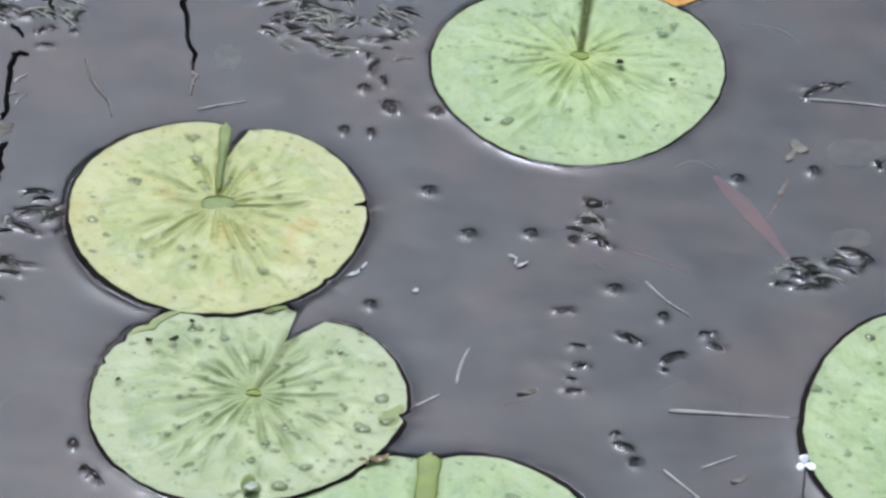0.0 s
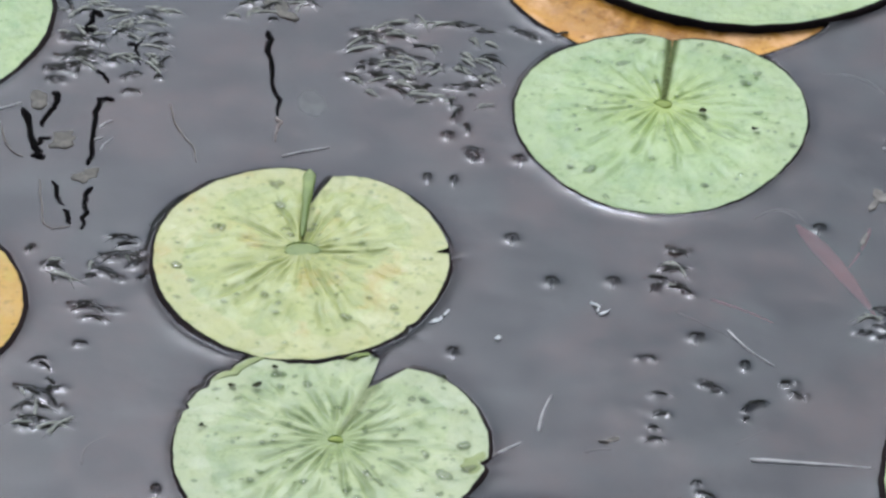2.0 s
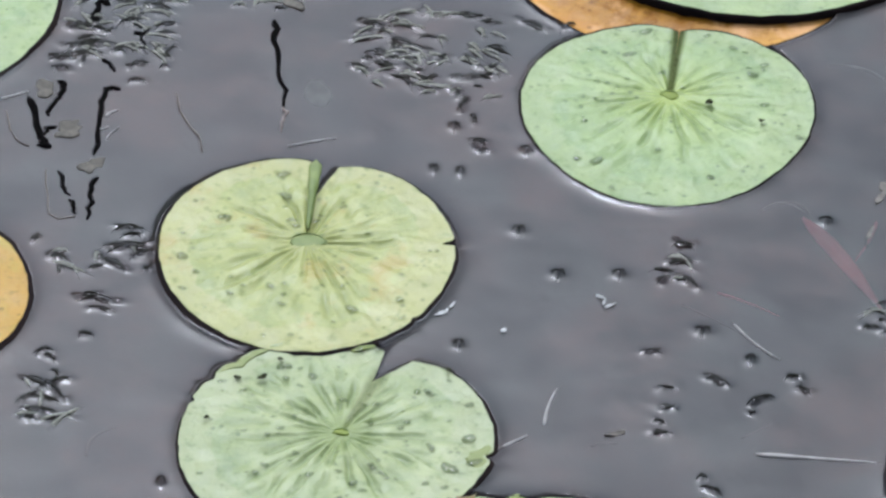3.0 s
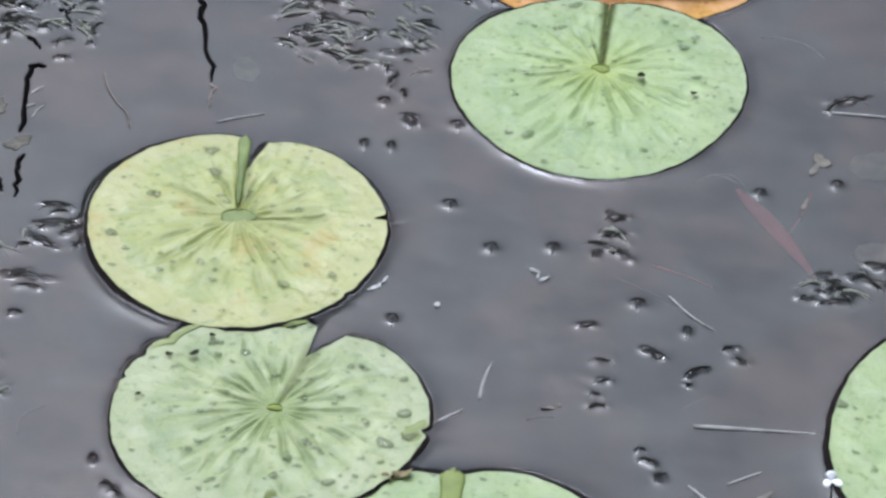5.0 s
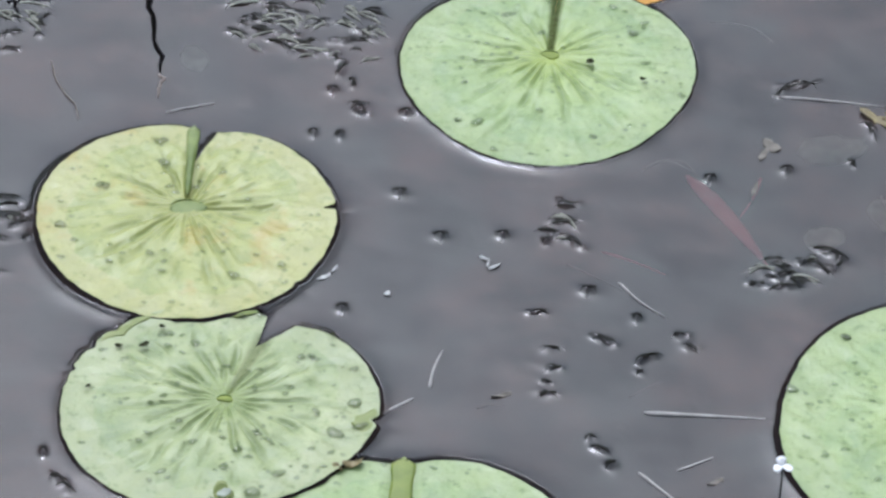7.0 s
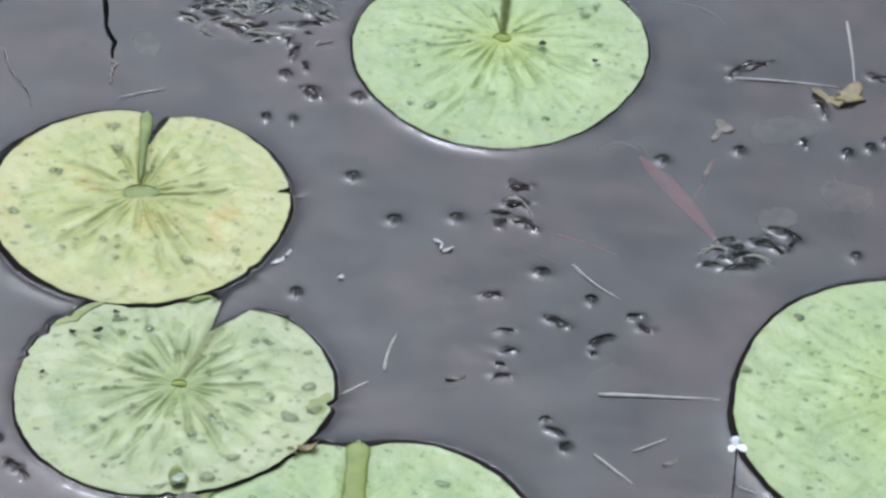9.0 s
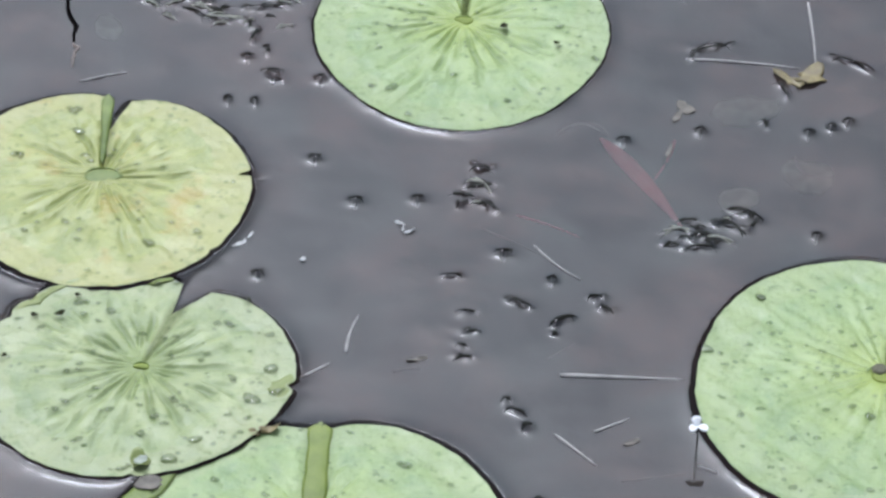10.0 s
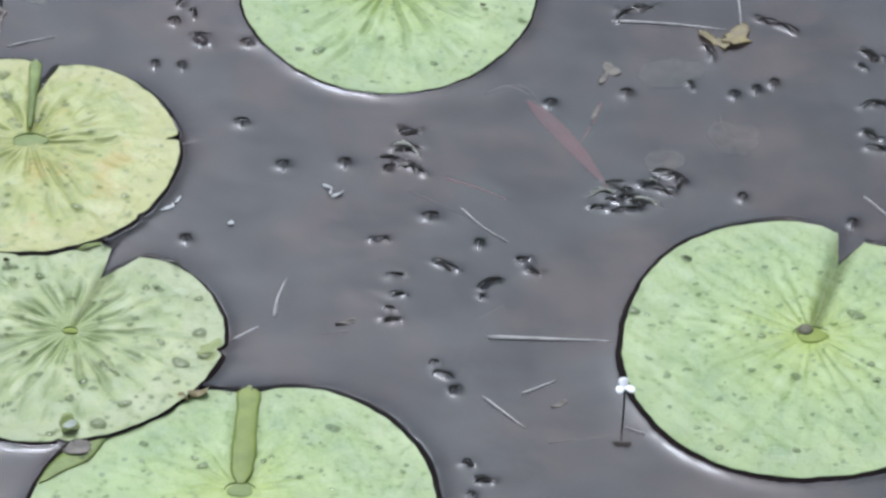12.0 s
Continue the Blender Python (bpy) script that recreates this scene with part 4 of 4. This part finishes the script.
# ---- flakes and sunken leaves ----
FLAKES = [(0.213, -0.032, 0.0042, 0.0011, 40, 3), (0.207, -0.024, 0.0040, 0.0010, -20, 4), (0.209, -0.029, 0.0026, 0.0009, 80, 8), (0.145, -0.063, 0.0022, 0.0016, 10, 5), (0.103, -0.049, 0.0046, 0.0016, 20, 6), (0.110, -0.040, 0.0034, 0.0010, 60, 7), (0.107, -0.046, 0.0024, 0.0009, 100, 9)]
for x, y, w, l, turn, seed in FLAKES:
    flake("leaf_flake", x, y, w, l, turn, FLAKE, "small pale flake of leaf floating on the water", "leaf flake", 0.0012, seed)
for x, y, w, l, turn, seed in ((0.478, 0.047, 0.017, 0.020, 10, 21), (0.440, 0.118, 0.024, 0.016, 30, 22), (0.430, 0.020, 0.016, 0.012, 60, 23), (0.002, 0.196, 0.010, 0.014, 20, 24)):
    flake("sunken_leaf", x, y, w, l, turn, SUNK, "dim rounded leaf sunken under the water", "leaf", -0.009, seed, 0.1, 0.5)
flake("dead_leaf", 0.486, 0.147, 0.0125, 0.0090, 20, BROWN, "olive brown scrap of dead leaf where straws meet", "leaf", 0.0012, 31, 0.16, 1.4)
flake("dead_leaf", 0.471, 0.141, 0.0110, 0.0050, -50, BROWN, "olive brown scrap of dead leaf beside straws", "leaf", 0.0010, 32, 0.16, 1.4)
for x, y, w, l, turn, seed in ((0.398, 0.108, 0.0050, 0.0075, 20, 41), (0.392, 0.098, 0.0030, 0.0060, -30, 42), (0.385, 0.060, 0.0018, 0.0060, -15, 43), (0.220, -0.158, 0.0060, 0.0018, 10, 44), (0.352, -0.232, 0.0050, 0.0022, 30, 45)):
    flake("leaf_flake", x, y, w, l, turn, GREY_LEAF, "grey scrap of leaf at the water surface", "leaf flake", 0.0003, seed, 0.2)
flake("dead_leaf", 0.130, -0.230, 0.007, 0.003, 30, BROWN, "brown crumb of dead leaf between two pads", "leaf", 0.0034, 34, 0.4)
flake("dead_leaf", 0.121, -0.234, 0.004, 0.002, -30, BROWN, "brown crumb of dead leaf between two pads", "leaf", 0.0032, 35, 0.4)
flake("leaf_flake", 0.0525, -0.2620, 0.0070, 0.0064, 40, FOLD_YELLOW, "pale brown curled scrap on the edge of a pad", "leaf flake", 0.0036, 37, 0.5)
flake("leaf_flake", 0.0530, -0.2622, 0.0042, 0.0036, 10, SUNK, "pale grey crumb on a curled scrap of leaf", "leaf flake", 0.0050, 38, 0.2)
flake("leaf_flake", 0.0580, -0.2795, 0.0100, 0.0052, 8, GREY_LEAF, "pale scrap of leaf at the edge of a pad", "leaf flake", 0.0016, 36, 0.1)
for x, y, s in ((0.2755, 0.1905, 0.0030), (0.3115, 0.1725, 0.0022), (-0.0065, -0.1265, 0.0030), (-0.022, -0.128, 0.0022), (-0.038, -0.168, 0.0018), (0.112, -0.110, 0.0018), (0.004, -0.108, 0.002)):
    flake("seed_speck", x, y, s, s * 0.7, 20, SPECK, "small dark seed lying on a lily pad", "seed", 0.0052, int(x * 1000), 0.3)


# ---- reed reflections modelled as black tubes, and thin reeds that lie in the water ----
def reed_or_reflection(points, radius, label, skin=REED_REFLECTION, end=0.7):
    """A crooked floating tube with small knots along it: a thin reed, or in black the modelled reflection of one."""
    rng = random.Random(len(points) + int(radius * 1e6))
    radius *= 1.35
    pts, radii = [], []
    for (x0, y0), (x1, y1) in zip(points, points[1:]):
        for f in (0, 0.33, 0.67):
            pts.append((x0 + (x1 - x0) * f + rng.gauss(0, 0.50) * radius, y0 + (y1 - y0) * f, 0.0006 + rng.uniform(-0.2, 0.2) * radius))
    pts.append((*points[-1], 0.0002))
    for k in range(len(pts)):
        f = k / (len(pts) - 1)
        radii.append(radius * (1 - (1 - end) * f) * rng.uniform(0.82, 1.12) * (0.55 if k in (0, len(pts) - 1) else 1))
    v, f = tube(pts, radii, 8)
    v = [Vector((q.x, q.y, q.z * 0.7)) for q in v]
    return tagged(mesh_object("reed_or_reflection", v, f, skin), label, "twig", "dead twigs in the pond")


# black tubes laid on the water stand for reflections of unseen reeds
reed_or_reflection([(-0.0363, 0.2677), (-0.0340, 0.2520), (-0.0292, 0.2250), (-0.0237, 0.1952), (-0.0191, 0.1657)], 0.0019, "long black crooked reed reflection beyond a lily pad", end=0.5)
reed_or_reflection([(-0.0191, 0.1657), (-0.0160, 0.1575), (-0.0187, 0.1481), (-0.0181, 0.1378)], 0.0009, "thin grey-brown end of a reed reflection", DULL_STRAW)
reed_or_reflection([(-0.1958, 0.1625), (-0.1903, 0.1452), (-0.1841, 0.1229), (-0.1791, 0.1092), (-0.1735, 0.1077)], 0.0020, "thick black bent reed reflection among dead leaves", end=0.9)
reed_or_reflection([(-0.1771, 0.1826), (-0.1722, 0.1790), (-0.1724, 0.1710), (-0.1767, 0.1614), (-0.1802, 0.1526), (-0.1797, 0.1428)], 0.0017, "black hooked reed reflection over a grey dead leaf")
reed_or_reflection([(-0.1726, 0.1304), (-0.1786, 0.1286), (-0.1811, 0.1180)], 0.0016, "short black bent reed reflection beside a dead leaf")
reed_or_reflection([(-0.1351, 0.1767), (-0.1401, 0.1790), (-0.1436, 0.1747), (-0.1440, 0.1555), (-0.1443, 0.1359), (-0.1439, 0.1165), (-0.1436, 0.1018)], 0.0015, "black reed reflection with a hooked end on the water", end=1.0)
reed_or_reflection([(-0.1393, 0.0768), (-0.1410, 0.0629), (-0.1397, 0.0493), (-0.1389, 0.0309)], 0.0016, "short black reed reflection below a round dead leaf")
reed_or_reflection([(-0.1638, 0.0812), (-0.1597, 0.0645), (-0.1535, 0.0557)], 0.0013, "short black slanting reed reflection on the water")
reed_or_reflection([(-0.1525, 0.0508), (-0.1497, 0.0436), (-0.1468, 0.0364)], 0.0013, "stub of black reed reflection on the water")
reed_or_reflection([(-0.1740, 0.0822), (-0.1703, 0.0605), (-0.1650, 0.0349), (-0.1577, 0.0288), (-0.1469, 0.0339)], 0.0005, "thin grey looped reed on the water", STEM)
reed_or_reflection([(-0.2092, 0.1456), (-0.2039, 0.1246), (-0.1949, 0.1105), (-0.1882, 0.1072)], 0.0005, "thin grey curved reed on the water", STEM)
reed_or_reflection([(-0.0951, 0.1760), (-0.0900, 0.1547), (-0.0811, 0.1378), (-0.0742, 0.1280), (-0.0696, 0.1098)], 0.0006, "thin dark curved reed on the water", STEM)
reed_or_reflection([(-0.1326, 0.2432), (-0.1272, 0.2450), (-0.1235, 0.2343), (-0.1202, 0.2196)], 0.0014, "forked black reed reflection in weed", end=0.4)
reed_or_reflection([(-0.1261, 0.2423), (-0.1214, 0.2510)], 0.0011, "black side fork of a reed reflection")
reed_or_reflection([(-0.1556, 0.2766), (-0.1615, 0.2811), (-0.1625, 0.2698), (-0.1637, 0.2599), (-0.1579, 0.2521)], 0.0019, "thick black hooked reed reflection in weed")
reed_or_reflection([(-0.1505, 0.2117), (-0.1451, 0.2067), (-0.1407, 0.1970)], 0.0012, "short black curved reed reflection on the water")
reed_or_reflection([(-0.1805, 0.2957), (-0.1733, 0.2717)], 0.0006, "thin grey reed beside a lily pad", STEM)
for x, y, w, l, turn, seed, skin, label in (
    (-0.1866, 0.1738, 0.0080, 0.0085, 10, 61, SCRAP, "grey curled dead leaf between black reed reflections"),
    (-0.1640, 0.1277, 0.0100, 0.0080, 30, 62, SCRAP, "olive grey dead leaf lying between reed reflections"),
    (-0.1433, 0.0904, 0.0075, 0.0080, 0, 63, SCRAP, "round grey-brown dead leaf between reed reflections"),
    (-0.0273, 0.2943, 0.0150, 0.0080, -25, 66, SCRAP, "pale brown dead leaf at the end of a reed reflection"),
    (-0.0459, 0.2977, 0.0110, 0.0070, 15, 67, SCRAP, "pale dead leaf at the end of a reed reflection"),
):
    flake("dead_leaf", x, y, w, l, turn, skin, label, "leaf", 0.0002, seed, 0.06, 1.5)


# ---- the small white flower ----
def small_flower(x, y, h):
    thing = holder("water_flower", x, y)
    tagged(thing, "tiny white three-lobed flower on a thin stem beside a pad", "flower")
    v, f = tube([(0, 0, -0.02), (0.0006, 0, h * 0.5), (0.0002, 0, h)], [0.0007, 0.0006, 0.0005], 6)
    mesh_object("stem", v, f, WEED, thing)
    for a, s in ((100, 1.0), (215, 0.9), (-20, 1.1)):
        c, d = math.cos(radians(a)), math.sin(radians(a))
        pts = [(0.0062 * s * k * c, 0.0040 * s * k * d, h + 0.0040 * s * k * d + 0.0006) for k in (0, 0.3, 0.6, 0.85, 1.0)]
        v, f = leaf_blade(pts, [0.0010, 0.0024, 0.0032, 0.0026, 0.0012], 0.0004, 0.1)
        mesh_object("petal", v, f, PETAL, thing)


small_flower(0.3905, -0.2415, 0.0235)
